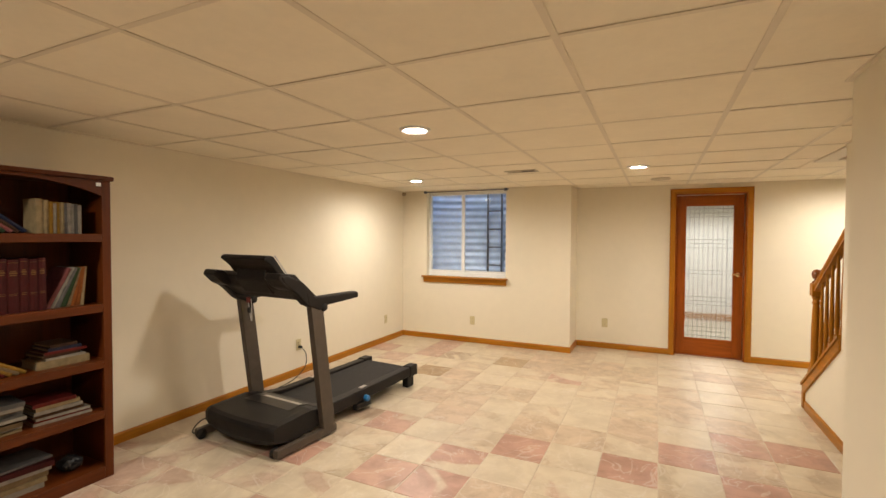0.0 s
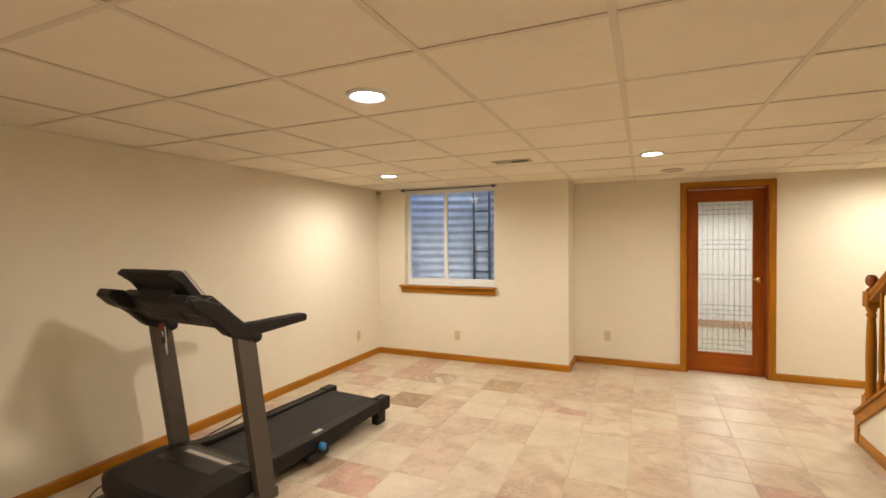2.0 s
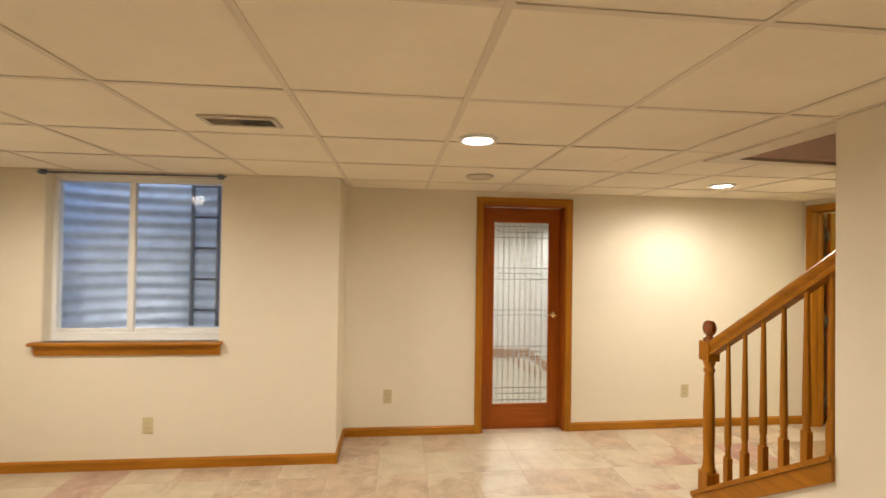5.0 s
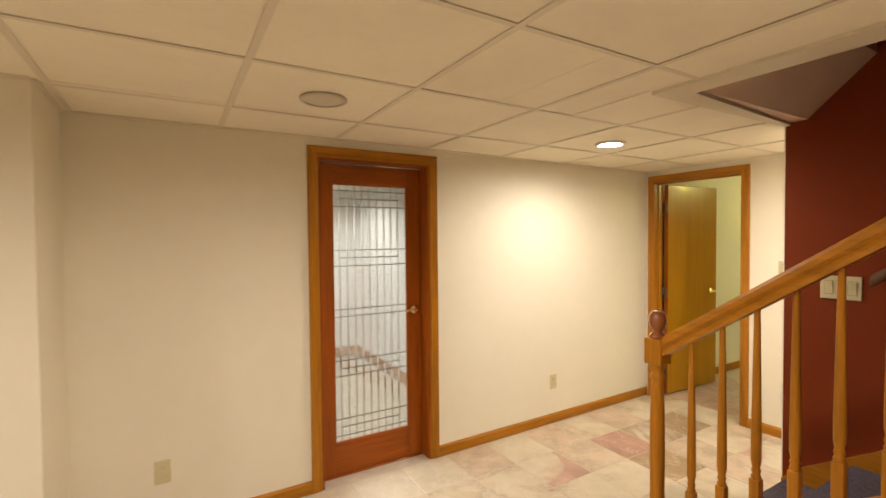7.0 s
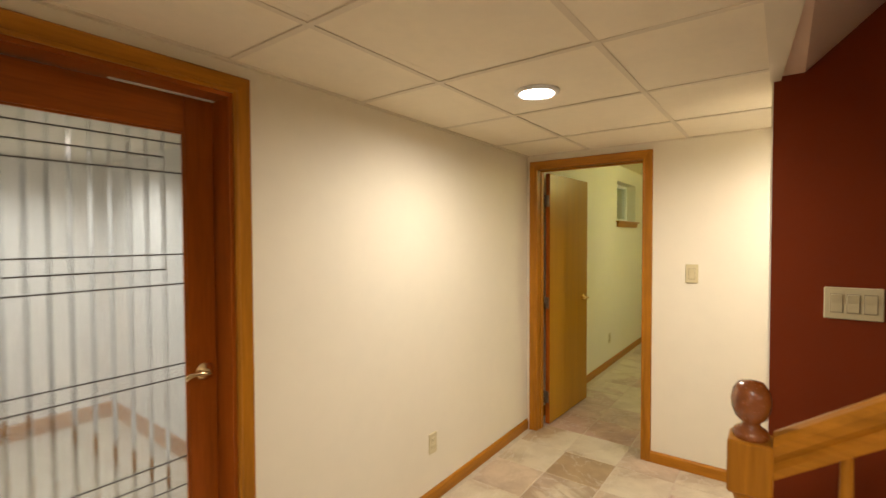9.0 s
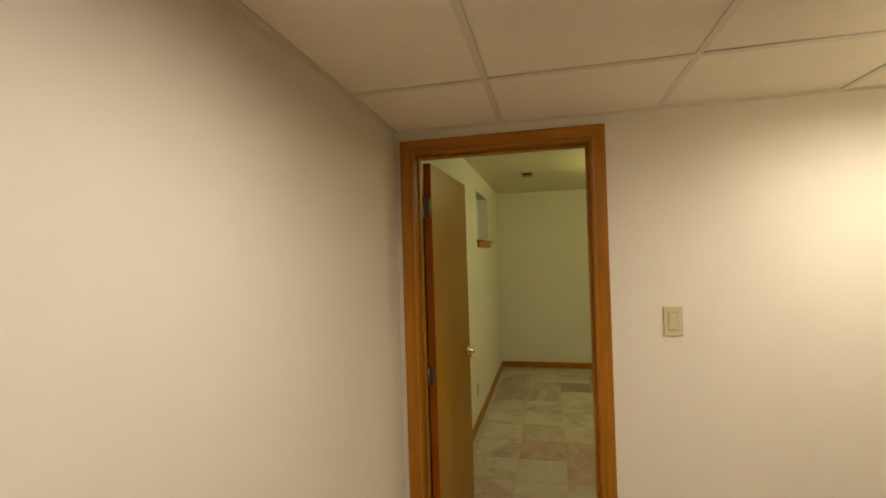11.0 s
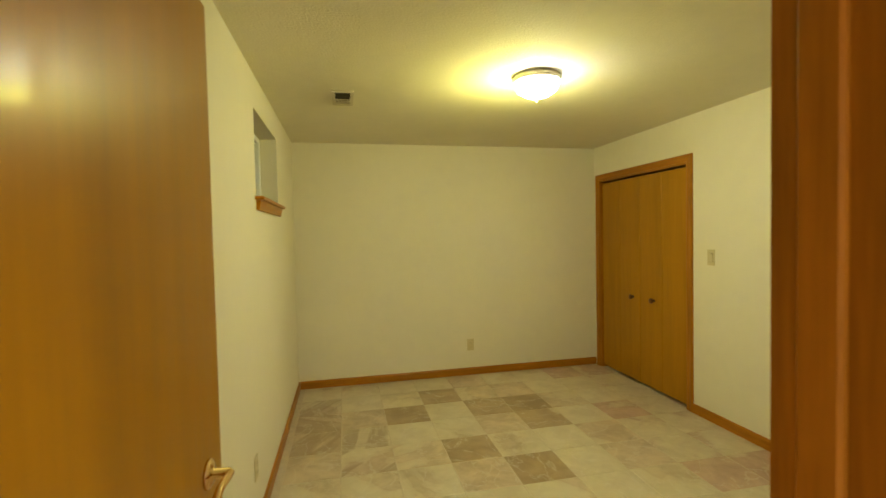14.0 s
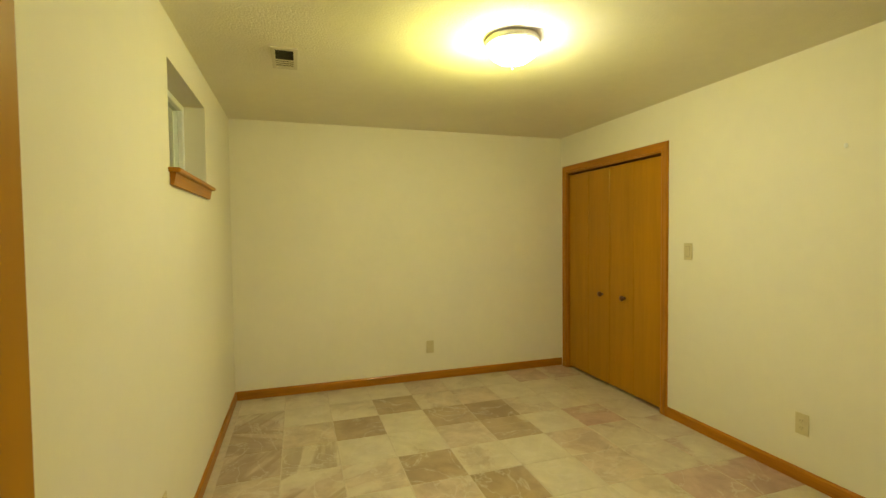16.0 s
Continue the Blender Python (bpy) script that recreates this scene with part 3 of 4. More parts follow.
lever(door, (0.905, LY0, 0.995), (-0.080, 0, 0), BRASS, (0, -1, 0))
part("threshold", prism([(YD + 0.085, 0.0), (YD + 0.092, 0.006), (YD + 0.13, 0.006), (YD + 0.145, 0.0)], "x", DX0 + 0.0141, DX1 - 0.0141), FIR["x"], door)

# second door, standing open
door2 = thing("door_2", (XD + 0.06, 5.59, 0), "open flush birch door in an oak frame", "door", kind="structure")
casing(door2, OAK["z"], OAK["y"], XD, EY0, EY1, EZ, -1, "y")
casing(door2, OAK["z"], OAK["y"], XD + WT, EY0, EY1, EZ, 1, "y")
part("jamb", box((XD - 0.002, EY0 - 0.006, 0), (XD + WT + 0.002, EY0 + 0.002, EZ)), OAK["z"], door2)
part("jamb", box((XD - 0.002, EY1 - 0.002, 0), (XD + WT + 0.002, EY1 + 0.006, EZ)), OAK["z"], door2)
part("jamb_head", box((XD - 0.002, EY0 + 0.002, EZ - 0.002), (XD + WT + 0.002, EY1 - 0.002, EZ + 0.006)), OAK["y"], door2)
for y0, y1 in ((EY0 + 0.002, EY0 + 0.012), (EY1 - 0.012, EY1 - 0.002)):
    part("door_stop", box((XD + 0.04, y0, 0), (XD + 0.078, y1, EZ - 0.002), 0.003), OAK["z"], door2)
part("door_stop", box((XD + 0.04, EY0 + 0.012, EZ - 0.012), (XD + 0.078, EY1 - 0.012, EZ - 0.002), 0.003), OAK["y"], door2)
HINGE = Vector((XD + 0.128, EY1 - 0.001, 0))
swing = Matrix.Translation(HINGE) @ Matrix.Rotation(radians(-2.0), 4, "Z")


def swung(bm):
    bmesh.ops.transform(bm, matrix=swing, verts=bm.verts[:])
    return bm


leaf = part("door_leaf", swung(box((0.014, -0.036, 0.012), (0.764, -0.001, EZ - 0.012), 0.002)), BIRCH, door2, "flush golden birch leaf")
part("edge_banding", swung(box((0.0118, -0.0355, 0.013), (0.0138, -0.0015, EZ - 0.013))), FIR["z"], door2, "reddish edge of the leaf")
for z in (0.22, 0.95, 1.73):
    bm = lathe([(0, -0.048), (0.0065, -0.048), (0.0065, 0.048), (0, 0.048)], (-0.002, -0.001, z), 10)
    box((-0.001, -0.032, z - 0.044), (0.0055, -0.002, z + 0.044), 0, bm)
    part("hinge", swung(bm), STEEL, door2)
q = swing.to_3x3()
lever(door2, swing @ Vector((0.670, -0.036, 0.925)), q @ Vector((-0.10, 0, 0)), BRASS, q @ Vector((0, -1, 0)))
lever(door2, swing @ Vector((0.670, -0.001, 0.925)), q @ Vector((-0.10, 0, 0)), BRASS, q @ Vector((0, 1, 0)))

# bifold closet
closet = thing("closet_door", (6.735, YC, 0), "closed golden birch bifold closet doors with dark knobs", "closet door", kind="structure")
casing(closet, OAK["z"], OAK["x"], YC, CX0, CX1, CZ, 1, "x")
part("jamb", box((CX0, YC - 0.122, 0), (CX0 + 0.014, YC + 0.002, CZ)), OAK["z"], closet)
part("jamb", box((CX1 - 0.014, YC - 0.122, 0), (CX1, YC + 0.002, CZ)), OAK["z"], closet)
part("jamb_head", box((CX0 + 0.014, YC - 0.122, CZ - 0.014), (CX1 - 0.014, YC + 0.002, CZ)), OAK["x"], closet)
wide = (CX1 - CX0 - 0.036) / 4
for k in range(4):
    x0 = CX0 + 0.018 + k * wide
    part("bifold_panel", box((x0 + 0.0012, YC - 0.050, 0.022), (x0 + wide - 0.0012 - (0.002 if k == 1 else 0), YC - 0.020, CZ - 0.032), 0.0025), BIRCH, closet)
KNOB = material("walnut_knob", (0.12, 0.038, 0.012), 0.4, coat=0.1)
for x in (6.822, 6.535):
    part("knob", lathe([(0, 0.047), (0.013, 0.046), (0.022, 0.038), (0.022, 0.029), (0.012, 0.018), (0.010, 0.0), (0, 0.0)], (x, YC - 0.020, 0.80), 16, "y"), KNOB, closet, "dark turned wooden knob")

# ---------- windows ----------
win = thing("window_1", (-2.31, YW, WZ0), "white vinyl sliding egress window with oak sill", "window", kind="structure")
FY0, FY1 = 5.605, 5.665
for lo, hi in (((WX0, FY0, WZ0), (WX0 + 0.030, FY1, WZ1)), ((WX1 - 0.030, FY0, WZ0), (WX1, FY1, WZ1)),
               ((WX0 + 0.030, FY0, WZ0), (WX1 - 0.030, FY1, WZ0 + 0.05)), ((WX0 + 0.030, FY0, WZ1 - 0.045), (WX1 - 0.030, FY1, WZ1))):
    part("window_frame", box(lo, hi, 0.004), WHITE, win)
MX = -2.375
part("meeting_stile", box((MX - 0.022, FY0 + 0.006, WZ0 + 0.05), (MX + 0.022, FY1 - 0.02, WZ1 - 0.045), 0.004), WHITE, win)
for a, b, y in ((WX0 + 0.030, MX - 0.022, 5.625), (MX + 0.022, WX1 - 0.030, 5.638)):
    part("sash_rail", box((a, y - 0.012, WZ0 + 0.05), (b, y + 0.012, WZ0 + 0.078), 0.003), WHITE, win)
    o = part("window_pane", box((a + 0.001, y - 0.003, WZ0 + 0.078), (b - 0.001, y + 0.001, WZ1 - 0.046)), WINDOW_GLASS, win)
    o.visible_shadow = False
part("window_sill", box((WX0 - 0.055, 5.462, WZ0 - 0.022), (WX1 + 0.03, 5.57, WZ0), 0.006), OAK["x"], win, "honey oak stool")
part("window_sill", box((WX0 + 0.001, 5.57, WZ0 - 0.012), (WX1 - 0.001, FY0, WZ0 + 0.002)), WHITE, win)
part("window_apron", prism([(5.523, WZ0 - 0.022), (5.488, WZ0 - 0.022), (5.495, WZ0 - 0.05), (5.508, WZ0 - 0.092), (5.523, WZ0 - 0.092)], "x", WX0 - 0.035, WX1 + 0.012), OAK["x"], win, "honey oak apron")
rod = thing("curtain_rod", (-2.3, 5.51, 2.035), "thin dark metal curtain rod above the window", "curtain rod")
part("rod", tube([(-2.93, 5.505, 2.036), (-1.70, 5.505, 2.040)], 0.006), IRON, rod)
for x in (-2.90, -1.74):
    part("bracket", box((x - 0.018, 5.497, 2.022), (x + 0.018, 5.525, 2.054), 0.002), IRON, rod)

# corrugated well outside it
well = thing("window_well", (-2.3, 5.9, 0.8), "corrugated galvanised steel window well with ladder", "window well")
bm = bmesh.new()
rows, cols = 150, 40
cx, cy, rx, ry = -2.33, 5.70, 0.80, 0.72
grid = []
for j in range(rows + 1):
    z = 0.78 + j * 1.72 / rows
    k = 0.010 * math.sin(2 * math.pi * z / 0.105)
    grid.append([bm.verts.new((cx + (rx + k) * math.cos(w), cy + (ry + k) * max(0, math.sin(w)) ** 0.75, z)) for w in [math.pi * i / cols for i in range(cols + 1)]])
for u, v in zip(grid, grid[1:]):
    for i in range(cols):
        f = bm.faces.new((u[i], u[i + 1], v[i + 1], v[i]))
        f.smooth = True
o = part("steel_shell", bm, GALV, well)
so = o.modifiers.new("thick", "SOLIDIFY")
so.thickness, so.offset = 0.004, 1
part("gravel_bed", box((-3.13, 5.7, 0.70), (-1.53, 6.45, 0.80)), GRAVEL, well)
for x, y in ((-2.28, 6.38), (-2.05, 6.34)):
    part("ladder_rail", box((x - 0.012, y - 0.03, 0.86), (x + 0.012, y + 0.0, 2.5), 0.003), IRON, well)
for k in range(6):
    z = 1.0 + k * 0.27
    part("ladder_rung", tube([(-2.28, 6.365, z), (-2.05, 6.325, z)], 0.010), IRON, well)
solid("ground", boxes(((-60, 6.75, 2.30), (60, 120, 2.46)), ((-60, 6.34, 2.30), (-3.2, 6.75, 2.46)), ((-1.4, 6.70, 2.30), (5.3, 6.75, 2.46))),
      material("lawn", (0.07, 0.10, 0.04), 0.95, var=0.4, scale=8), "lawn beyond the window well", "ground")

# small window of the second room
win2 = thing("window_2", (6.03, YN, VZ0), "small high window with dark glass and oak sill", "window", kind="structure")
WY0, WY1 = YN + 0.11, YN + 0.17
for lo, hi in (((VX0, WY0, VZ0), (VX0 + 0.035, WY1, VZ1)), ((VX1 - 0.035, WY0, VZ0), (VX1, WY1, VZ1)),
               ((VX0 + 0.035, WY0, VZ0), (VX1 - 0.035, WY1, VZ0 + 0.035)), ((VX0 + 0.035, WY0, VZ1 - 0.035), (VX1 - 0.035, WY1, VZ1))):
    part("window_frame", box(lo, hi, 0.004), WHITE, win2)
o = part("window_pane", box((VX0 + 0.036, WY0 + 0.025, VZ0 + 0.036), (VX1 - 0.036, WY0 + 0.03, VZ1 - 0.036)), WINDOW_GLASS, win2)
o.visible_shadow = False
part("window_sill", box((VX0 - 0.03, YN - 0.045, VZ0 - 0.02), (VX1 + 0.03, YN + 0.06, VZ0), 0.006), OAK["x"], win2, "honey oak stool")
part("window_sill", box((VX0 + 0.001, YN + 0.06, VZ0 - 0.01), (VX1 - 0.001, WY0, VZ0 + 0.002)), OAK["x"], win2)
part("window_apron", prism([(YN - 0.002, VZ0 - 0.02), (YN - 0.026, VZ0 - 0.02), (YN - 0.016, VZ0 - 0.072), (YN - 0.002, VZ0 - 0.072)], "x", VX0 - 0.012, VX1 + 0.012), OAK["x"], win2)
solid("wall_small_well", boxes(((VX0 - 0.1, 6.75, 1.3), (VX1 + 0.1, 6.85, 2.6)), ((VX0 - 0.1, 6.36, 1.3), (VX0 - 0.05, 6.75, 2.6)), ((VX1 + 0.05, 6.36, 1.3), (VX1 + 0.1, 6.75, 2.6)),
                               ((VX0 - 0.1, 6.36, 2.6), (VX1 + 0.1, 6.85, 2.65)), ((VX0 - 0.1, 6.36, 1.25), (VX1 + 0.1, 6.85, 1.3))), GALV, "covered steel well of the small window", "wall")

# ---------- staircase ----------
stairs = thing("staircase", (1.8, 4.5, 0), "stairs with plum-grey carpet going up beside a red wall", "stairs")
RISE, RUN = 0.185, 0.271
for k in range(13):
    y1 = 4.475 - RUN * k
    z1 = RISE * (k + 1)
    bm = prism([(y1, max(0, z1 - 2 * RISE)), (y1, z1 - 0.03), (y1 + 0.022, z1 - 0.022), (y1 + 0.026, z1 - 0.01), (y1 + 0.018, z1), (y1 - RUN, z1), (y1 - RUN, max(0, z1 - 2 * RISE))], "x", SX1, RX - 0.016)
    part("step", bm, CARPET, stairs)
part("landing", box((SX1, 0.2, 2.3), (RX, 4.475 - RUN * 13, 2.59)), CARPET, stairs)
part("skirt_board", prism([(4.52, 0.0), (4.52, 0.175), (4.44, 0.26), (4.44 - 3.4, 0.26 + 3.4 * SLOPE), (4.44 - 3.4, 3.4 * SLOPE - 0.1), (4.3, 0.0)], "x", RX - 0.015, RX), OAK["y"], stairs, "honey oak skirt board")

rail = thing("stair_railing", (1.24, 4.4, 0.22), "honey oak stair railing with turned newel and balusters", "railing")
NX, NY = 1.238, 4.530
zc = cap_z(NY)
part("cap_board", prism([(4.566, cap_z(4.566) - 0.012), (4.566, cap_z(4.566) + 0.012), (3.745, cap_z(3.745) + 0.012), (3.745, cap_z(3.745) - 0.012)], "x", SX0 - 0.026, SX1 + 0.012), OAK["y"], rail)
part("stringer_trim", prism([(4.566, 0.0), (4.566, cap_z(4.566) - 0.0125), (3.745, cap_z(3.745) - 0.0125), (3.745, cap_z(3.745) - 0.095), (4.522, cap_z(4.522) - 0.095), (4.522, 0.0)], "x", SX0 - 0.016, SX0), OAK["y"], rail)
part("stringer_end", box((SX0 - 0.0155, 4.5465, 0), (SX1, 4.5655, cap_z(4.566) - 0.0125)), OAK["z"], rail)


newel = part("newel_post", box((NX - 0.038, NY - 0.038, zc), (NX + 0.038, NY + 0.038, 0.335), 0.003), OAK["z"], rail)
part("newel_shaft", lathe([(0.036, 0.335), (0.037, 0.345), (0.031, 0.36), (0.028, 0.42), (0.030, 0.55), (0.029, 0.70), (0.025, 0.84), (0.022, 0.875), (0.029, 0.885), (0.029, 0.897), (0.022, 0.906), (0.030, 0.930), (0.033, 0.945)], (NX, NY, 0), 20), OAK["z"], newel)
part("newel_block", box((NX - 0.038, NY - 0.038, 0.945), (NX + 0.038, NY + 0.038, 1.052), 0.004), OAK["z"], newel)
part("newel_ball", lathe([(0.030, 1.052), (0.033, 1.060), (0.028, 1.069), (0.016, 1.077), (0.016, 1.083), (0.028, 1.095), (0.034, 1.111), (0.0355, 1.128), (0.032, 1.147), (0.022, 1.163), (0, 1.169)], (NX, NY, 0), 20), BALL, newel, "glossy darker turned ball")


def rail_z(y):
    return 1.075 + SLOPE * (4.486 - y)


bm = bmesh.new()
prof = [(-0.026, -0.085), (-0.026, -0.068), (-0.018, -0.055), (-0.029, -0.038), (-0.030, -0.018), (-0.018, -0.003), (0.0, 0.0), (0.018, -0.003), (0.030, -0.018), (0.029, -0.038), (0.018, -0.055), (0.026, -0.068), (0.026, -0.085)]
ends = [[bm.verts.new((NX + u, y, rail_z(y) + w)) for u, w in prof] for y in (NY - 0.037, 3.735)]
for i in range(len(prof)):
    j = (i + 1) % len(prof)
    bm.faces.new((ends[0][i], ends[0][j], ends[1][j], ends[1][i]))
bm.faces.new(ends[0])
bm.faces.new(ends[1][::-1])
bmesh.ops.recalc_face_normals(bm, faces=bm.faces[:])
part("handrail", bm, OAK["y"], rail)
for k in range(6):
    y = 4.384 - 0.1145 * k
    z0, z1 = cap_z(y) + 0.004, rail_z(y) - 0.08
    bm = box((NX - 0.0165, y - 0.0165, z0), (NX + 0.0165, y + 0.0165, z0 + 0.15), 0.003)
    lathe([(0.014, z0 + 0.15), (0.0165, z0 + 0.157), (0.012, z0 + 0.166), (0.0155, z0 + 0.178), (0.012, z0 + 0.188), (0.0165, z0 + 0.215), (0.0165, z0 + 0.27), (0.0095, z1)], (NX, y, 0), 12, "z", bm)
    part("baluster", bm, OAK["z"], rail)

wall_rail = thing("wall_handrail", (2.25, 4.1, 1.27), "dark stained wooden handrail on the red stair wall", "handrail")
RAIL_WOOD = material("dark_stained_oak", (0.10, 0.035, 0.010), 0.4, var=0.25, scale=22, grain="y", coat=0.1)
bm = bmesh.new()
prof = [(0.024 * math.cos(w), 0.024 * math.sin(w)) for w in [2 * math.pi * k / 12 for k in range(12)]]
ends = [[bm.verts.new((2.245 + u, y, 1.262 + SLOPE * (4.15 - y) + 1.2 * w)) for u, w in prof] for y in (4.15, 0.9)]
for i in range(12):
    bm.faces.new((ends[0][i], ends[0][(i + 1) % 12], ends[1][(i + 1) % 12], ends[1][i])).smooth = True
bm.faces.new(ends[0])
bm.faces.new(ends[1][::-1])
bmesh.ops.recalc_face_normals(bm, faces=bm.faces[:])
part("rail", bm, RAIL_WOOD, wall_rail)
for y in (3.95, 2.6, 1.3):
    z = 1.262 + SLOPE * (4.15 - y)
    part("bracket", tube(smooth_path([(RX - 0.001, y, z - 0.075), (RX - 0.03, y, z - 0.07), (2.247, y, z - 0.026)]), 0.006, 8), STEEL, wall_rail)

# ---------- ceiling fixtures ----------
for k, (x, y) in enumerate(CANS):
    can = thing("recessed_light", (x, y, H), "lit round recessed light with pale trim ring", "ceiling light", "recessed ceiling lights")
    part("trim_ring", lathe([(0.060, 0.004), (0.066, -0.006), (0.074, -0.012), (0.086, -0.0105), (0.093, -0.004), (0.093, 0.002), (0.060, 0.004)], (0, 0, 0), 40), WHITE, can, local=True)
    part("lens", lathe([(0.060, -0.0035), (0.040, -0.0055), (0, -0.007)], (0, 0, 0), 40), LENS, can, "glowing white lens", local=True)

vent = thing("ceiling_vent", (-1.15, 4.125, H), "narrow cream ceiling air register, half open", "vent")
part("vent_frame", boxes(((-1.305, 4.06, H - 0.009), (-1.0, 4.075, H - 0.001)), ((-1.305, 4.175, H - 0.009), (-1.0, 4.19, H - 0.001)), ((-1.305, 4.075, H - 0.009), (-1.285, 4.175, H - 0.001)), ((-1.02, 4.075, H - 0.009), (-1.0, 4.175, H - 0.001))), VENT, vent)
part("vent_duct_shade", box((-1.285, 4.075, H - 0.004), (-1.02, 4.175, H - 0.001)), VENT_DARK, vent)
for k in range(7):
    y = 4.083 + k * 0.014
    part("vent_slat", prism([(y, H - 0.008), (y + 0.010, H - 0.004), (y + 0.011, H - 0.005), (y + 0.001, H - 0.009)], "x", -1.285, -1.15 if k % 2 else -1.16), VENT, vent)
vent2 = thing("ceiling_vent", (6.0, 5.58, H2), "small ceiling register, half open and dark inside", "vent")
part("vent_frame", boxes(((5.855, 5.515, H2 - 0.010), (6.150, 5.535, H2 - 0.001)), ((5.855, 5.625, H2 - 0.010), (6.150, 5.645, H2 - 0.001)), ((5.855, 5.535, H2 - 0.010), (5.88, 5.625, H2 - 0.001)), ((6.125, 5.535, H2 - 0.010), (6.150, 5.625, H2 - 0.001))), VENT, vent2)
part("vent_duct_shade", box((5.88, 5.535, H2 - 0.005), (6.125, 5.625, H2 - 0.001)), VENT_DARK, vent2)
# open fins in the shade colour, the closed ones below in plain enamel
for k in range(3):
    x = 5.905 + k * 0.034
    part("vent_slat", prism([(x, H2 - 0.007), (x + 0.007, H2 - 0.0055), (x + 0.008, H2 - 0.0065), (x + 0.001, H2 - 0.008)], "y", 5.535, 5.625), VENT_DARK, vent2)
for k in range(4):
    x = 6.004 + k * 0.030
    part("vent_slat", prism([(x, H2 - 0.010), (x + 0.029, H2 - 0.0065), (x + 0.030, H2 - 0.0075), (x + 0.001, H2 - 0.011)], "y", 5.535, 5.625), VENT, vent2)
speaker = thing("ceiling_speaker", (0.065, 5.26, H), "round cream ceiling speaker grille", "speaker")
part("speaker_ring", lathe([(0.078, -0.010), (0.088, -0.012), (0.096, -0.007), (0.097, 0.0), (0.078, 0.0)], (0, 0, 0), 36), VENT, speaker, local=True)
part("speaker_grille", lathe([(0.079, -0.007), (0.05, -0.010), (0, -0.011)], (0, 0, 0), 36), material("speaker_mesh", (0.64, 0.57, 0.44), 0.7, var=0.3, scale=300), speaker, local=True)
sensor = thing("motion_sensor", (-3.22, 5.47, 2.02), "small beige alarm sensor high in the corner", "sensor")
part("sensor_body", box((-3.262, 5.475, 2.005), (-3.222, 5.517, 2.045), 0.006), material("sensor_plastic", (0.35, 0.27, 0.17), 0.5), sensor)
part("sensor_lens", box((-3.240, 5.470, 2.010), (-3.222, 5.477, 2.028), 0.003), VENT, sensor)

lamp = thing("flush_ceiling_light", (5.45, 4.52, H2), "lit flush ceiling light with brass pan and glass bowl", "ceiling light")
part("pan", lathe([(0, 0), (0.122, 0), (0.131, -0.010), (0.134, -0.022), (0.129, -0.034), (0.122, -0.037), (0.122, -0.028), (0, -0.028)], (0, 0, 0), 48), material("satin_pan", (0.84, 0.80, 0.68), 0.45, metal=0.0), lamp, local=True)
part("glass_bowl", lathe([(0.123, -0.031), (0.122, -0.056), (0.107, -0.083), (0.074, -0.105), (0.036, -0.118), (0, -0.121)], (0, 0, 0), 48), SHADE, lamp, "glowing white glass bowl", local=True)
part("finial", lathe([(0.012, -0.119), (0.013, -0.124), (0.006, -0.130), (0.009, -0.138), (0.005, -0.146), (0, -0.148)], (0, 0, 0), 16), SILVER, lamp, local=True)
# added point lamp below the bowl, stands in for light through its glass
bowl_light = bpy.data.lights.new("bowl_light", "POINT")
bowl_light.energy, bowl_light.color, bowl_light.shadow_soft_size = 10.6, YELLOW, 0.04
new("bowl_light", bowl_light).location = (5.50, 4.58, H2 - 0.165)


# ---------- outlets and switches ----------
def fixture(name, at, turn, gangs, label, category, group, outlet):
    """Wall plate, drawn facing -y at the origin and then turned."""
    t = thing(name, at, label, category, group, turn=turn)
    w = 0.035 + 0.023 * (gangs - 1)
    part("wall_plate", box((-w, -0.006, -0.0575), (w, 0.0, 0.0575), 0.003), IVORY, t, local=True)
    for g in range(gangs):
        x = 0.046 * (g - (gangs - 1) / 2)
        if outlet:
            for z in (-0.0195, 0.0195):
                s = part("socket", box((x - 0.0165, -0.0085, z - 0.0135), (x + 0.0165, -0.005, z + 0.0135), 0.003), IVORY, t, local=True)
                part("socket_slot", boxes(((x - 0.0075, -0.0092, z - 0.002), (x - 0.0055, -0.008, z + 0.006)), ((x + 0.0055, -0.0092, z - 0.002), (x + 0.0075, -0.008, z + 0.006)), ((x - 0.002, -0.0092, z - 0.009), (x + 0.002, -0.008, z - 0.006))), IVORY_DARK, s, local=True)
        else:
            part("rocker_frame", box((x - 0.0185, -0.0075, -0.035), (x + 0.0185, -0.005, 0.035), 0.001), IVORY_SHADE, t, local=True)
            part("rocker", prism([(-0.0075, -0.031), (-0.0075, 0.031), (-0.012, 0.030), (-0.0085, 0.0), (-0.0082, -0.031)], "x", x - 0.0155, x + 0.0155), IVORY, t, local=True)
    return t


OUT = ("ivory duplex wall outlet", "outlet", "wall outlets", True)
for at, turn in (((XW, 3.398, 0.308), 90), ((XW, 5.06, 0.303), 90), ((-2.195, YW, 0.300), 0), ((-0.555, YD, 0.325), 0), ((2.09, east_y(2.09), 0.325), 0),
                 ((XF, 4.38, 0.302), -90), ((5.122, YC, 0.312), 180), ((5.36, YN, 0.313), 0)):
    fixture("wall_outlet", at, turn, 1, *OUT)
fixture("light_switch", (XD, 4.929, 1.228), -90, 1, "ivory rocker light switch", "switch", "light switches", False)
fixture("light_switch", (5.876, YC, 1.209), 180, 1, "ivory rocker light switch", "switch", "light switches", False)
fixture("light_switch", (RX, 4.281, 1.215), -90, 3, "ivory three-gang rocker switch on red wall", "switch", "light switches", False)
nail = thing("wall_hook", (4.94, YC, 1.757), "small white plastic wall hook", "hook")
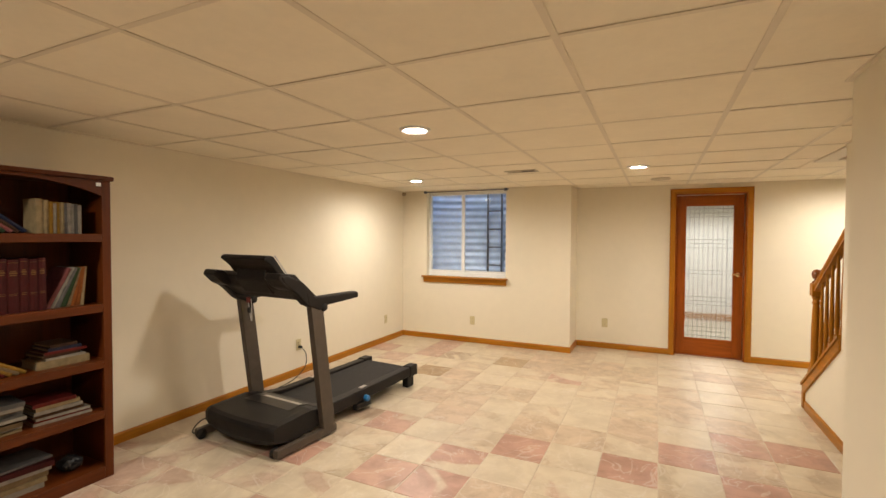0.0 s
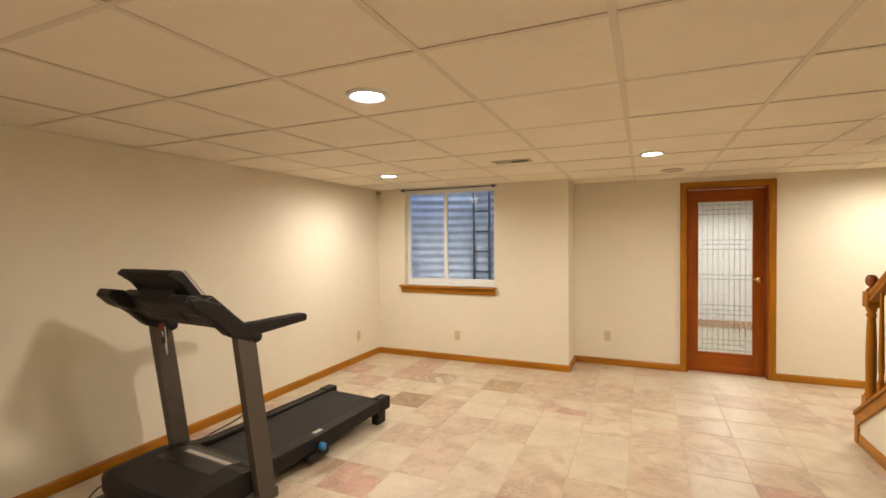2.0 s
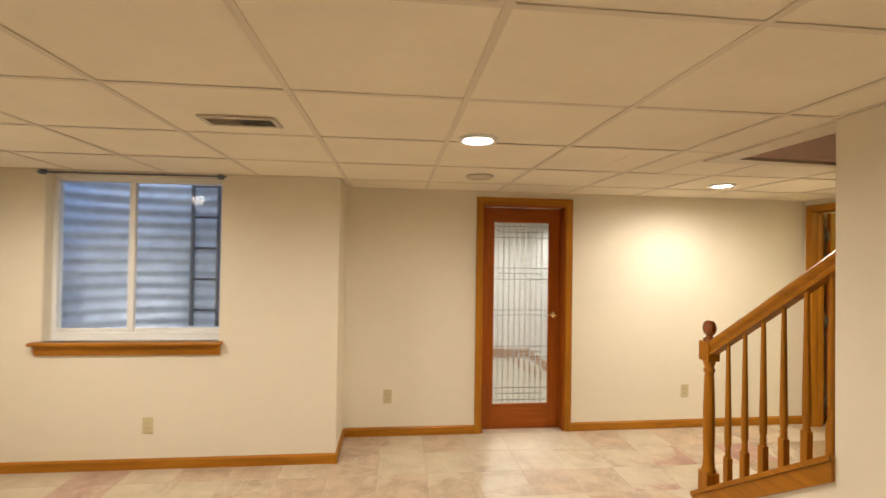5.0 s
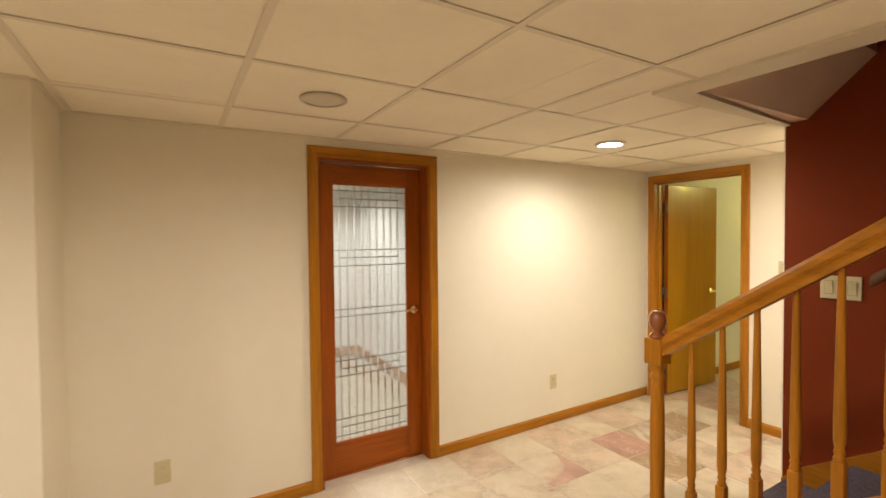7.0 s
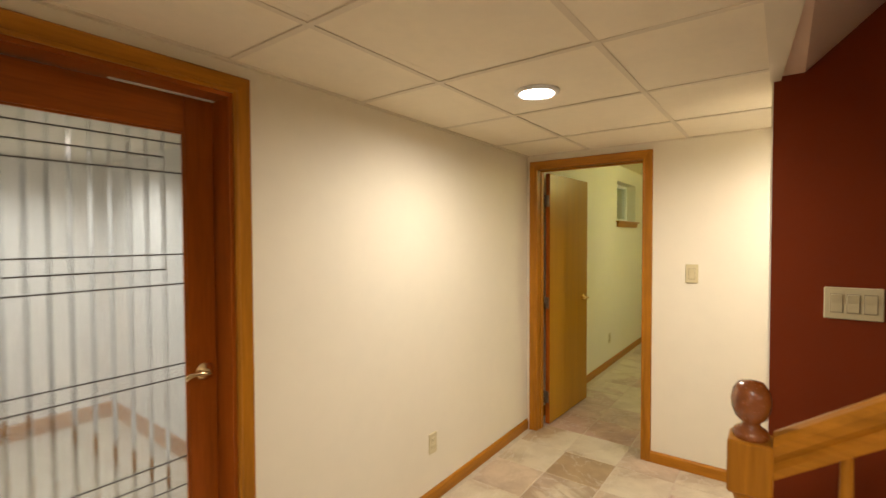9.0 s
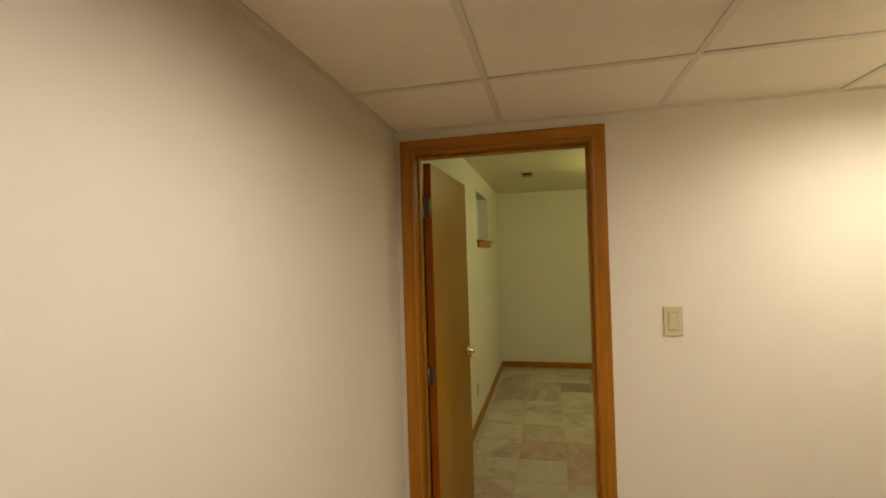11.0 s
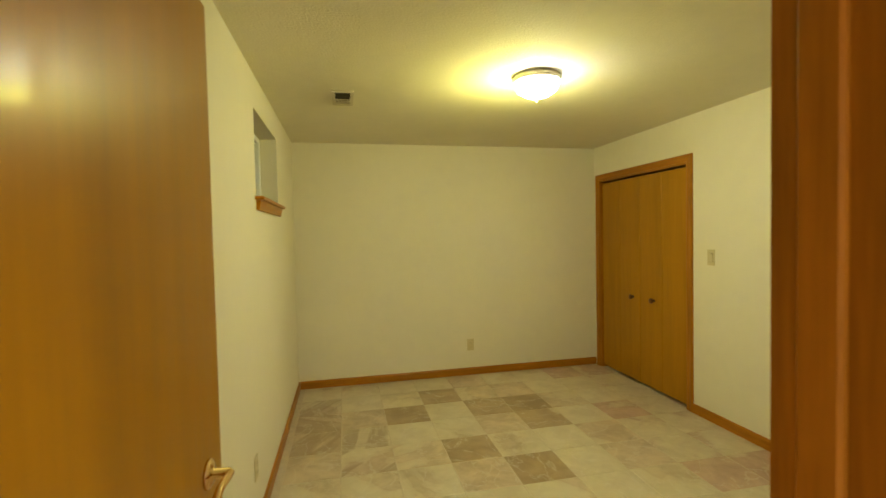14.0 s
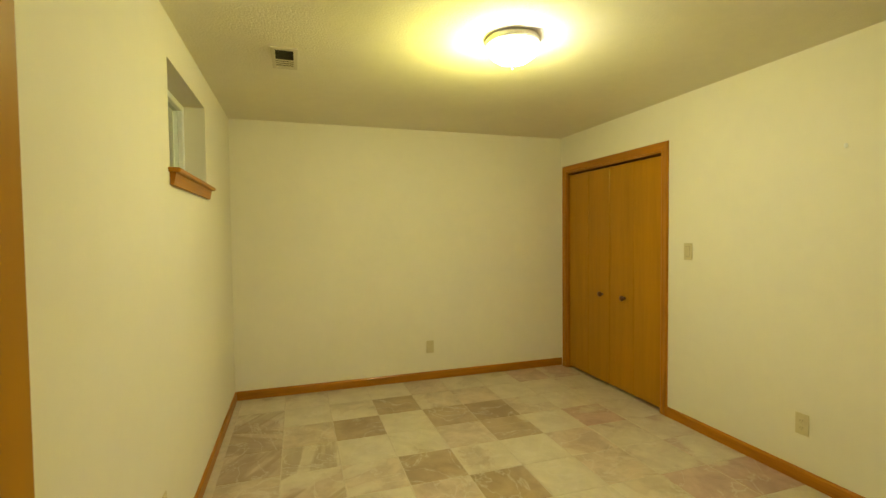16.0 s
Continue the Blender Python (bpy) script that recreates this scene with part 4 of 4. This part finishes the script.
part("hook", box((4.932, YC, 1.745), (4.948, YC + 0.012, 1.768), 0.004), WHITE, nail)

# ---------- treadmill ----------
tm = thing("treadmill", (-2.088, 1.968, 0), "black folding treadmill with taupe uprights, plugged in", "treadmill", turn=-4.8)


INCLINED = ("deck", "running_belt", "side_rail", "rear_end_cap", "rear_roller", "rail_badge")     # the bed rises a little to the rear


def tpart(name, bm, mat, parent=None, label=""):
    """Drawn with u to the machine's left, v towards its rear end."""
    for v in bm.verts:
        v.co.x = -v.co.x
        if name in INCLINED:
            v.co.z += 0.024 * min(1, max(0, (v.co.y - 0.42) / 1.2))
    bmesh.ops.reverse_faces(bm, faces=bm.faces[:])
    return part(name, bm, mat, parent or tm, label, local=True)


for u in (0.022, 0.765):
    tpart("foot_bar", box((u - 0.022, -0.03 if u < 0.1 else -0.085, 0.012), (u + 0.022, 0.50, 0.066), 0.005), TAUPE)
    tpart("upright", prism([(0.375, 0.03), (0.485, 0.03), (0.355, 0.99), (0.245, 0.99)], "x", u - 0.024, u + 0.024, 0.004), TAUPE)
    tpart("transport_wheel", lathe([(0, -0.013), (0.032, -0.013), (0.036, -0.009), (0.036, 0.009), (0.032, 0.013), (0, 0.013)], (u + 0.036 if u < 0.1 else u - 0.036, -0.004 if u < 0.1 else -0.070, 0.036), 24, "x"), BLACK)
    arm = tpart("handrail", prism([(0.20, 1.055), (0.30, 1.005), (0.70, 1.005), (0.73, 0.995), (0.73, 0.955), (0.40, 0.935), (0.33, 0.905), (0.22, 0.95)], "x", u - 0.030, u + 0.030, 0.012), BLACK)
    tpart("grip_cap", lathe([(0, -0.034), (0.026, -0.034), (0.030, -0.026), (0.030, 0.026), (0.026, 0.034), (0, 0.034)], (u, 0.37, 0.925), 16, "x"), BLACK, arm)
    tpart("console_arm", prism([(0.30, 1.01), (0.18, 1.115), (0.06, 1.165), (0.00, 1.165), (0.02, 1.125), (0.14, 1.03), (0.22, 0.95)], "x", u - 0.045 if u > 0.1 else u - 0.028, u + 0.028 if u > 0.1 else u + 0.045, 0.010), BLACK)
bm = bmesh.new()
rings = []
for k in range(17):
    f = k / 16
    bow = 0.022 + 0.030 * (1 - (2 * f - 1) ** 2)
    dip = 0.028 * (1 - (2 * f - 1) ** 2)
    end = 0.007 if k in (0, 16) else 0.0
    ring = [(0.010 - bow + end, 0.088 - dip + end), (-0.006 - bow + end, 0.115 - dip / 2), (-0.006 - bow + end, 0.172), (0.004 - bow + end, 0.196 - end), (0.030 - bow + end, 0.208 - end),
            (0.30, 0.220 - end), (0.44, 0.194 - end), (0.455, 0.09 + end), (0.12, 0.055 + end)]
    rings.append([bm.verts.new((0.044 + 0.715 * f, v, z)) for v, z in ring])
for p, q in zip(rings, rings[1:]):
    for k in range(9):
        n_ = (k + 1) % 9
        bm.faces.new((p[k], q[k], q[n_], p[n_]))
bm.faces.new(rings[0])
bm.faces.new(rings[-1][::-1])
bmesh.ops.recalc_face_normals(bm, faces=bm.faces[:])
hood = tpart("motor_hood", bm, BLACK)
tpart("hood_panel", prism([(0.205, 0.2185), (0.30, 0.2225), (0.40, 0.2045), (0.40, 0.198), (0.30, 0.215), (0.205, 0.211)], "x", 0.17, 0.64), GLOSS, hood)
tpart("hood_strip", prism([(0.315, 0.2215), (0.352, 0.2148), (0.352, 0.210), (0.315, 0.216)], "x", 0.19, 0.56, 0.001), SILVER, hood, "silver strip with worn marking")
deck = tpart("deck", box((0.10, 0.42, 0.085), (0.70, 1.66, 0.142), 0.006), BLACK)
tpart("running_belt", box((0.165, 0.40, 0.1425), (0.635, 1.63, 0.1495), 0.003), BELT, deck)
for a, b in ((0.085, 0.165), (0.635, 0.715)):
    tpart("side_rail", prism([(0.36, 0.075), (0.36, 0.212), (0.46, 0.192), (0.58, 0.174), (1.60, 0.166), (1.66, 0.155), (1.66, 0.085)], "x", a, b, 0.008), BLACK)
    tpart("rear_end_cap", box((a - 0.006, 1.57, 0.075), (b + 0.006, 1.695, 0.176), 0.012), BLACK)
    tpart("rear_foot", box((a + 0.012, 1.55, 0.0), (b - 0.004, 1.655, 0.104), 0.010), BLACK)
    tpart("rail_badge", box((a + 0.024, 0.90, 0.172), (b - 0.024, 0.97, 0.177), 0.001), SILVER)
tpart("rear_roller", lathe([(0, 0.16), (0.027, 0.16), (0.027, 0.64), (0, 0.64)], (0, 1.63, 0.118), 16, "x"), BELT)
tpart("lift_bracket", box((0.07, 0.80, 0.035), (0.115, 0.98, 0.085), 0.008), BLACK)
tpart("latch_knob", lathe([(0, -0.03), (0.020, -0.03), (0.025, -0.022), (0.025, 0.006), (0.016, 0.012), (0, 0.012)], (0.062, 0.90, 0.115), 16, "x"), BLUE, None, "round blue latch knob")
tpart("cross_bar", box((0.02, 0.20, 0.025), (0.78, 0.25, 0.06), 0.006), TAUPE)
# console between the uprights
console = tpart("console", prism([(0.005, 1.268), (0.03, 1.293), (0.085, 1.285), (0.21, 1.125), (0.30, 1.015), (0.285, 0.99), (0.25, 0.99), (0.16, 1.10), (0.075, 1.215)], "x", 0.165, 0.625, 0.010), BLACK)
tpart("console_back", prism([(0.085, 1.195), (0.18, 1.085), (0.20, 1.03), (0.15, 1.02), (0.07, 1.12)], "x", 0.24, 0.55, 0.012), BLACK, console)
tpart("console_wing", prism([(0.07, 1.145), (0.14, 1.17), (0.24, 1.08), (0.305, 1.01), (0.275, 0.975), (0.22, 0.985), (0.12, 1.06)], "x", 0.025, 0.758, 0.012), BLACK, console)
tpart("display_panel", prism([(0.088, 1.2885), (0.205, 1.139), (0.200, 1.135), (0.083, 1.2845)], "x", 0.20, 0.60), GLOSS, console)
tpart("display_window", prism([(0.100, 1.2765), (0.140, 1.2255), (0.1375, 1.2235), (0.0975, 1.2745)], "x", 0.31, 0.49), material("lcd_grey", (0.10, 0.11, 0.10), 0.25), console)
tpart("console_edge", prism([(0.09, 1.292), (0.215, 1.132), (0.211, 1.127), (0.085, 1.288)], "x", 0.157, 0.164, 0.001), SILVER, console)
for k in range(5):
    u = 0.25 + 0.065 * k
    tpart("button", prism([(0.168, 1.192), (0.186, 1.169), (0.183, 1.166), (0.165, 1.189)], "x", u, u + 0.042), SILVER if k % 4 == 0 else BLACK, console)
for u in (0.07, 0.715):
    tpart("storage_bin", prism([(-0.02, 1.15), (0.0, 1.185), (0.06, 1.175), (0.13, 1.10), (0.10, 1.06), (0.04, 1.09)], "x", u - 0.07, u + 0.07, 0.010), BLACK, console)
key = tpart("safety_key", box((0.615, 0.225, 0.925), (0.64, 0.250, 0.965), 0.004), CORD_RED, None, "red safety key on a cord")
tpart("key_clip", box((0.640, 0.25, 0.845), (0.662, 0.268, 0.885), 0.004), CORD, key)
tpart("key_cord", tube(smooth_path([(0.63, 0.24, 0.93), (0.66, 0.27, 0.86), (0.65, 0.28, 0.78), (0.62, 0.26, 0.83), (0.60, 0.24, 0.95)]), 0.0028, 6), WHITE, key)
tpart("key_clip", box((0.640, 0.262, 0.88), (0.662, 0.280, 0.93), 0.003), BLACK, key)
cable = thing("power_cord", (-3.2, 3.4, 0), "black power cord from wall outlet to treadmill", "cable")
part("plug", box((-3.262, 3.385, 0.275), (-3.225, 3.411, 0.30), 0.004), CORD, cable)
part("cord", tube(smooth_path([(-3.23, 3.398, 0.287), (-3.17, 3.40, 0.22), (-3.16, 3.37, 0.10), (-3.17, 3.22, 0.012), (-3.12, 2.9, 0.006), (-3.05, 2.5, 0.006), (-3.03, 2.25, 0.03), (-3.00, 2.10, 0.05), (-2.985, 2.02, 0.02), (-2.94, 1.985, 0.008), (-2.89, 2.00, 0.03), (-2.83, 2.06, 0.09)]), 0.0045, 8), CORD, cable)

# ---------- bookcase and books ----------
BX0, BX1, BY0, BY1, BZ = -3.255, -2.853, 0.504, 1.411, 1.758
case = thing("bookcase", (-3.05, 1.0, 0), "tall dark cherry bookcase with arched top, full of books", "bookcase")
part("side_panel", box((BX0, BY0, 0), (BX1 - 0.02, BY0 + 0.022, BZ - 0.026), 0.002), CHERRY, case)
part("side_panel", box((BX0, BY1 - 0.022, 0), (BX1 - 0.02, BY1, BZ - 0.026), 0.002), CHERRY, case)
part("back_panel", box((BX0, BY0 + 0.022, 0.03), (BX0 + 0.008, BY1 - 0.022, BZ - 0.026)), CHERRY, case)
part("face_stile", box((BX1 - 0.02, BY0, 0), (BX1, BY0 + 0.046, BZ - 0.026), 0.002), CHERRY, case)
part("face_stile", box((BX1 - 0.02, BY1 - 0.046, 0), (BX1, BY1, BZ - 0.026), 0.002), CHERRY, case)
part("crown", box((BX0, BY0 - 0.014, BZ - 0.026), (BX1 + 0.014, BY1 + 0.014, BZ), 0.006), CHERRY_Y, case)
a, b = BY0 + 0.046, BY1 - 0.046
arch = [(a, BZ - 0.027), (a, 1.645)] + [(a + (b - a) * k / 24, 1.645 + 0.072 * math.sin(math.pi * k / 24) ** 0.8) for k in range(1, 24)] + [(b, 1.645), (b, BZ - 0.027)]
part("arched_valance", prism(arch, "x", BX1 - 0.019, BX1 - 0.001), CHERRY_Y, case)
SHELF = (1.426, 1.020, 0.695, 0.400, 0.068)
for z in SHELF:
    part("shelf", box((BX0 + 0.008, BY0 + 0.022, z - 0.022), (BX1 - 0.021, BY1 - 0.022, z)), CHERRY_Y, case)
    part("shelf_edge", box((BX1 - 0.0205, BY0 + 0.046, z - 0.046 if z > 0.1 else 0.0), (BX1 - 0.0008, BY1 - 0.046, z), 0.002), CHERRY_Y, case)
tag = thing("price_sticker", (BX1, 1.349, 1.707), "small white sticker on the bookcase", "sticker")
part("sticker", box((BX1 + 0.0002, 1.335, 1.698), (BX1 + 0.0012, 1.361, 1.718)), WHITE, tag)

COVER = {}


def cover(c):
    if c not in COVER:
        COVER[c] = material("book_cover", tuple(0.62 * v for v in c), 0.55, var=0.25, scale=30, spec=0.18)
    return COVER[c]


def book(y, z, thick, tall, deep, col, lean=0.0, flat=False, turn=0.0, label="", bands=False, front=0.075):
    """Book with boards, spine and pages. y: its lower near edge on the shelf at height z; lean in degrees; flat: lying, spine out."""
    x, y = BX1 - front, y + BY1 - 1.452
    t = thing("book", (x, y, z), label, "book", "books on the bookcase")
    if flat:
        t.matrix_basis = pose(x, y, z, 0, 0, turn)
        wide_, high_ = tall, thick
        part("cover_board", box((-deep, 0, 0), (0, wide_, 0.003)), cover(col), t, local=True)
        part("cover_board", box((-deep, 0, high_ - 0.003), (0, wide_, high_)), cover(col), t, local=True)
        part("spine", box((-0.003, 0, 0.003), (0, wide_, high_ - 0.003)), cover(col), t, local=True)
        part("page_block", box((-deep + 0.004, 0.004, 0.003), (-0.003, wide_ - 0.004, high_ - 0.003)), PAPER, t, local=True)
    else:
        t.matrix_basis = pose(x, y, z, lean, 0, 0)
        part("cover_board", box((-deep, 0, 0), (0, 0.003, tall)), cover(col), t, local=True)
        part("cover_board", box((-deep, thick - 0.003, 0), (0, thick, tall)), cover(col), t, local=True)
        part("spine", prism([(-0.003, 0.003), (0.002, 0.004), (0.004, thick / 2), (0.002, thick - 0.004), (-0.003, thick - 0.003)], "z", 0, tall), cover(col), t, local=True)
        part("page_block", box((-deep + 0.004, 0.003, 0.004), (-0.003, thick - 0.003, tall - 0.004)), PAPER, t, local=True)
        if bands:
            for f, h_, e_ in ((0.33, 0.002, 0.008), (0.36, 0.002, 0.008), (0.70, 0.005, 0.010), (0.74, 0.006, 0.008), (0.78, 0.004, 0.011), (0.94, 0.002, 0.005)):
                part("gilt_band", box((0.0030, e_, tall * f), (0.0048, thick - e_, tall * f + h_)), GILT, t, local=True)
    return t


GILT = material("dull_gilt", (0.16, 0.085, 0.018), 0.45, var=0.3, scale=60, metal=0.4)
R = random.Random(11)
CREAM, GOLD, TAN, WHT, GRY = (0.36, 0.27, 0.14), (0.36, 0.19, 0.025), (0.24, 0.16, 0.08), (0.38, 0.34, 0.28), (0.17, 0.16, 0.15)
BURG, GREEN, NAVY, ORANGE, PINK, REDC, BRN = (0.065, 0.007, 0.007), (0.035, 0.065, 0.025), (0.016, 0.022, 0.055), (0.30, 0.085, 0.016), (0.24, 0.075, 0.07), (0.15, 0.016, 0.012), (0.065, 0.030, 0.013)
# top shelf: a leaning run, then an upright run
y = 0.62
for c in (BRN, NAVY, TAN, GREEN, REDC, BURG):
    book(y, SHELF[0], 0.026, 0.19, 0.14, c, 0, label="old hardback book standing on the top shelf")
    y += 0.029
y = 0.935
for c in (REDC, BURG, GREEN, PINK, BRN, NAVY):
    book(y, SHELF[0], 0.022, 0.20, 0.14, c, 52, label="hardback book leaning over on the top shelf")
    y += 0.0285
y = 1.128
for c, w, h_ in ((CREAM, 0.030, 0.185), (CREAM, 0.024, 0.180), (GOLD, 0.020, 0.172), (WHT, 0.014, 0.165), (GOLD, 0.012, 0.172), (CREAM, 0.020, 0.172), (GRY, 0.012, 0.168), (WHT, 0.018, 0.170), (WHT, 0.012, 0.165), (GRY, 0.016, 0.168), (WHT, 0.018, 0.162)):
    book(y, SHELF[0], w, h_, 0.13, c, 0, label="pale paperback standing upright on the top shelf")
    y += w + 0.0016
# second shelf: a burgundy set, then leaning books
y = 0.676
for k in range(12):
    w = 0.047 if k in (3, 8) else 0.037
    book(y, SHELF[1], w, 0.272 + 0.006 * (k % 2), 0.20, BURG, 0, label="burgundy volume with gilt bands in a set", bands=True, front=0.045)
    y += w + 0.0015
y = 1.160
for c, w, h_, l in ((PINK, 0.020, 0.245, 27), (WHT, 0.016, 0.245, 26), (GRY, 0.022, 0.24, 24), (GREEN, 0.026, 0.235, 21), (TAN, 0.018, 0.225, 17), (ORANGE, 0.024, 0.225, 13), (ORANGE, 0.020, 0.222, 9), (CREAM, 0.018, 0.22, 5)):
    book(y, SHELF[1], w, h_, 0.16, c, -l, label="hardback book leaning on the second shelf")
    y += w / math.cos(radians(l)) + 0.0015
# third shelf: slanting books and a low pile
y = 0.925
for c in (BRN, WHT, REDC, GOLD, TAN, GOLD):
    book(y, SHELF[2], 0.020, 0.215, 0.15, c, 58, label="thin book slumped over on the third shelf")
    y += 0.0285
z = SHELF[2]
for c, w, h_, o in ((CREAM, 0.25, 0.042, 0.0), (WHT, 0.19, 0.012, 0.04), (BRN, 0.18, 0.018, 0.03), (REDC, 0.20, 0.015, 0.035), (NAVY, 0.16, 0.018, 0.05), (BRN, 0.13, 0.016, 0.06)):
    book(1.120 + o, z, h_, w, 0.17, c, flat=True, turn=R.uniform(-4, 4), label="book lying flat in a low pile")
    z += h_ + 0.0006
# fourth shelf: two piles of magazines
z = SHELF[3]
for k, c in enumerate((CREAM, WHT, TAN, CREAM, WHT, GRY, TAN, WHT, GRY)):
    h_ = 0.012 + 0.005 * (k % 3)
    book(0.72 + R.uniform(0, 0.02), z, h_, 0.33, 0.20, c, flat=True, turn=R.uniform(-5, 5), label="worn magazine in a pile on the fourth shelf")
    z += h_ + 0.0006
z = SHELF[3]
for k, (c, h_) in enumerate(((WHT, 0.014), (REDC, 0.010), (WHT, 0.012), (BRN, 0.016), (WHT, 0.018), (CREAM, 0.022), (REDC, 0.020))):
    book(1.10 + 0.006 * (k % 3), z, h_, 0.27 - 0.012 * k, 0.21, c, flat=True, turn=R.uniform(-6, 3), label="book lying flat on the fourth shelf")
    z += h_ + 0.0006
# bottom shelf
z = SHELF[4]
for k, (c, h_) in enumerate(((WHT, 0.03), (CREAM, 0.025), (TAN, 0.03), (WHT, 0.02), (BURG, 0.028), (GRY, 0.012))):
    book(0.80 + 0.01 * k, z, h_, 0.34, 0.22, c, flat=True, turn=R.uniform(-8, 2), label="large book lying flat on the bottom shelf")
    z += h_ + 0.0006
bag = thing("dark_pouch", (BX1 - 0.15, 1.26, SHELF[4]), "small dark crumpled pouch on the bottom shelf", "pouch")
bm = bmesh.new()
bmesh.ops.create_icosphere(bm, subdivisions=3, radius=1)
for v in bm.verts:
    k = 1 + 0.25 * noise.noise(v.co * 2.1)
    v.co = Vector((v.co.x * 0.07 * k, v.co.y * 0.055 * k, 0.04 + v.co.z * 0.04 * k))
    v.co.z = max(0, v.co.z)
part("pouch_body", bm, CORD, bag, local=True)

# ---------- floor tiles, last ----------
P, JOINT = 0.335, 0.0062
OX, OY = 0.2 * P, 0.87 * P


def tile_bm(bm, x, y, z, sx=P - JOINT, sy=P - JOINT):
    a, b, c = sx / 2, sy / 2, 0.0025
    v = [bm.verts.new((x + i * a, y + j * b, z - 0.0048)) for i, j in ((-1, -1), (1, -1), (1, 1), (-1, 1))]
    m_ = [bm.verts.new((x + i * a, y + j * b, z - 0.0015)) for i, j in ((-1, -1), (1, -1), (1, 1), (-1, 1))]
    u = [bm.verts.new((x + i * (a - c), y + j * (b - c), z)) for i, j in ((-1, -1), (1, -1), (1, 1), (-1, 1))]
    bm.faces.new(u)
    for k in range(4):
        n_ = (k + 1) % 4
        bm.faces.new((v[k], v[n_], m_[n_], m_[k]))
        bm.faces.new((m_[k], m_[n_], u[n_], u[k]))


bm = bmesh.new()
tile_bm(bm, 0, 0, 0)
tile_mesh = {"cream": mesh_of("floor_tile", bm, TILE["cream"])}
for look_name in ("rose", "brown", "streaked"):
    tile_mesh[look_name] = tile_mesh["cream"].copy()
    tile_mesh[look_name].materials[0] = TILE[look_name]
# pieces that stand out from the cream ones, by column and row
STAND_OUT = {"rose": ((-6, 4), (-7, 5), (-6, 7), (-4, 6), (-3, 7), (-1, 7), (0, 8), (1, 9), (2, 9), (-3, 12), (3, 14), (-5, 6), (4, 15), (-2, 6), (1, 7)),
             "brown": ((-5, 13), (17, 13), (20, 9), (17, 9), (19, 14), (20, 13), (19, 12), (16, 12), (19, 11), (18, 9), (15, 9), (6, 14), (8, 15), (9, 16), (18, 11)),
             "streaked": ((20, 16), (19, 16), (18, 15), (17, 15), (16, 9), (18, 16), (7, 15), (10, 15))}
LOOK_OF = {at: look_name for look_name, places in STAND_OUT.items() for at in places}
floor = bpy.data.objects["floor"]
far = bmesh.new()
R = random.Random(5)
for i in range(-12, 26):
    for j in range(-9, 19):
        x, y = OX + (i + 0.5) * P, OY + (j + 0.5) * P
        if not (-3.45 < x < 7.6 and -2.9 < y < 6.15) or (x > 3.5 and y < 2.8):
            continue
        z = R.uniform(-0.0006, 0.0004)
        if (-2.2 < x < 3.3 and 1.9 < y < 6.1) or (x > 5.0 and 3.7 < y < 6.1):
            by_chance = R.choices(("cream", "rose", "brown", "streaked"), (10, 2.0, 2.0, 1.5))[0] if 12 > i > 4 or i < -6 or j < 6 else "cream"
            o = new("floor_tile", tile_mesh[LOOK_OF.get((i, j), by_chance)])
            o.location = (x, y, z)
            o.parent = floor
        else:
            tile_bm(far, x, y, z)
o = new("floor_tile_field", mesh_of("floor_tile_field", far, TILE_FAR))
o.parent = floor
tagged(o, "slate-look ceramic floor tiles", kind="stuff")
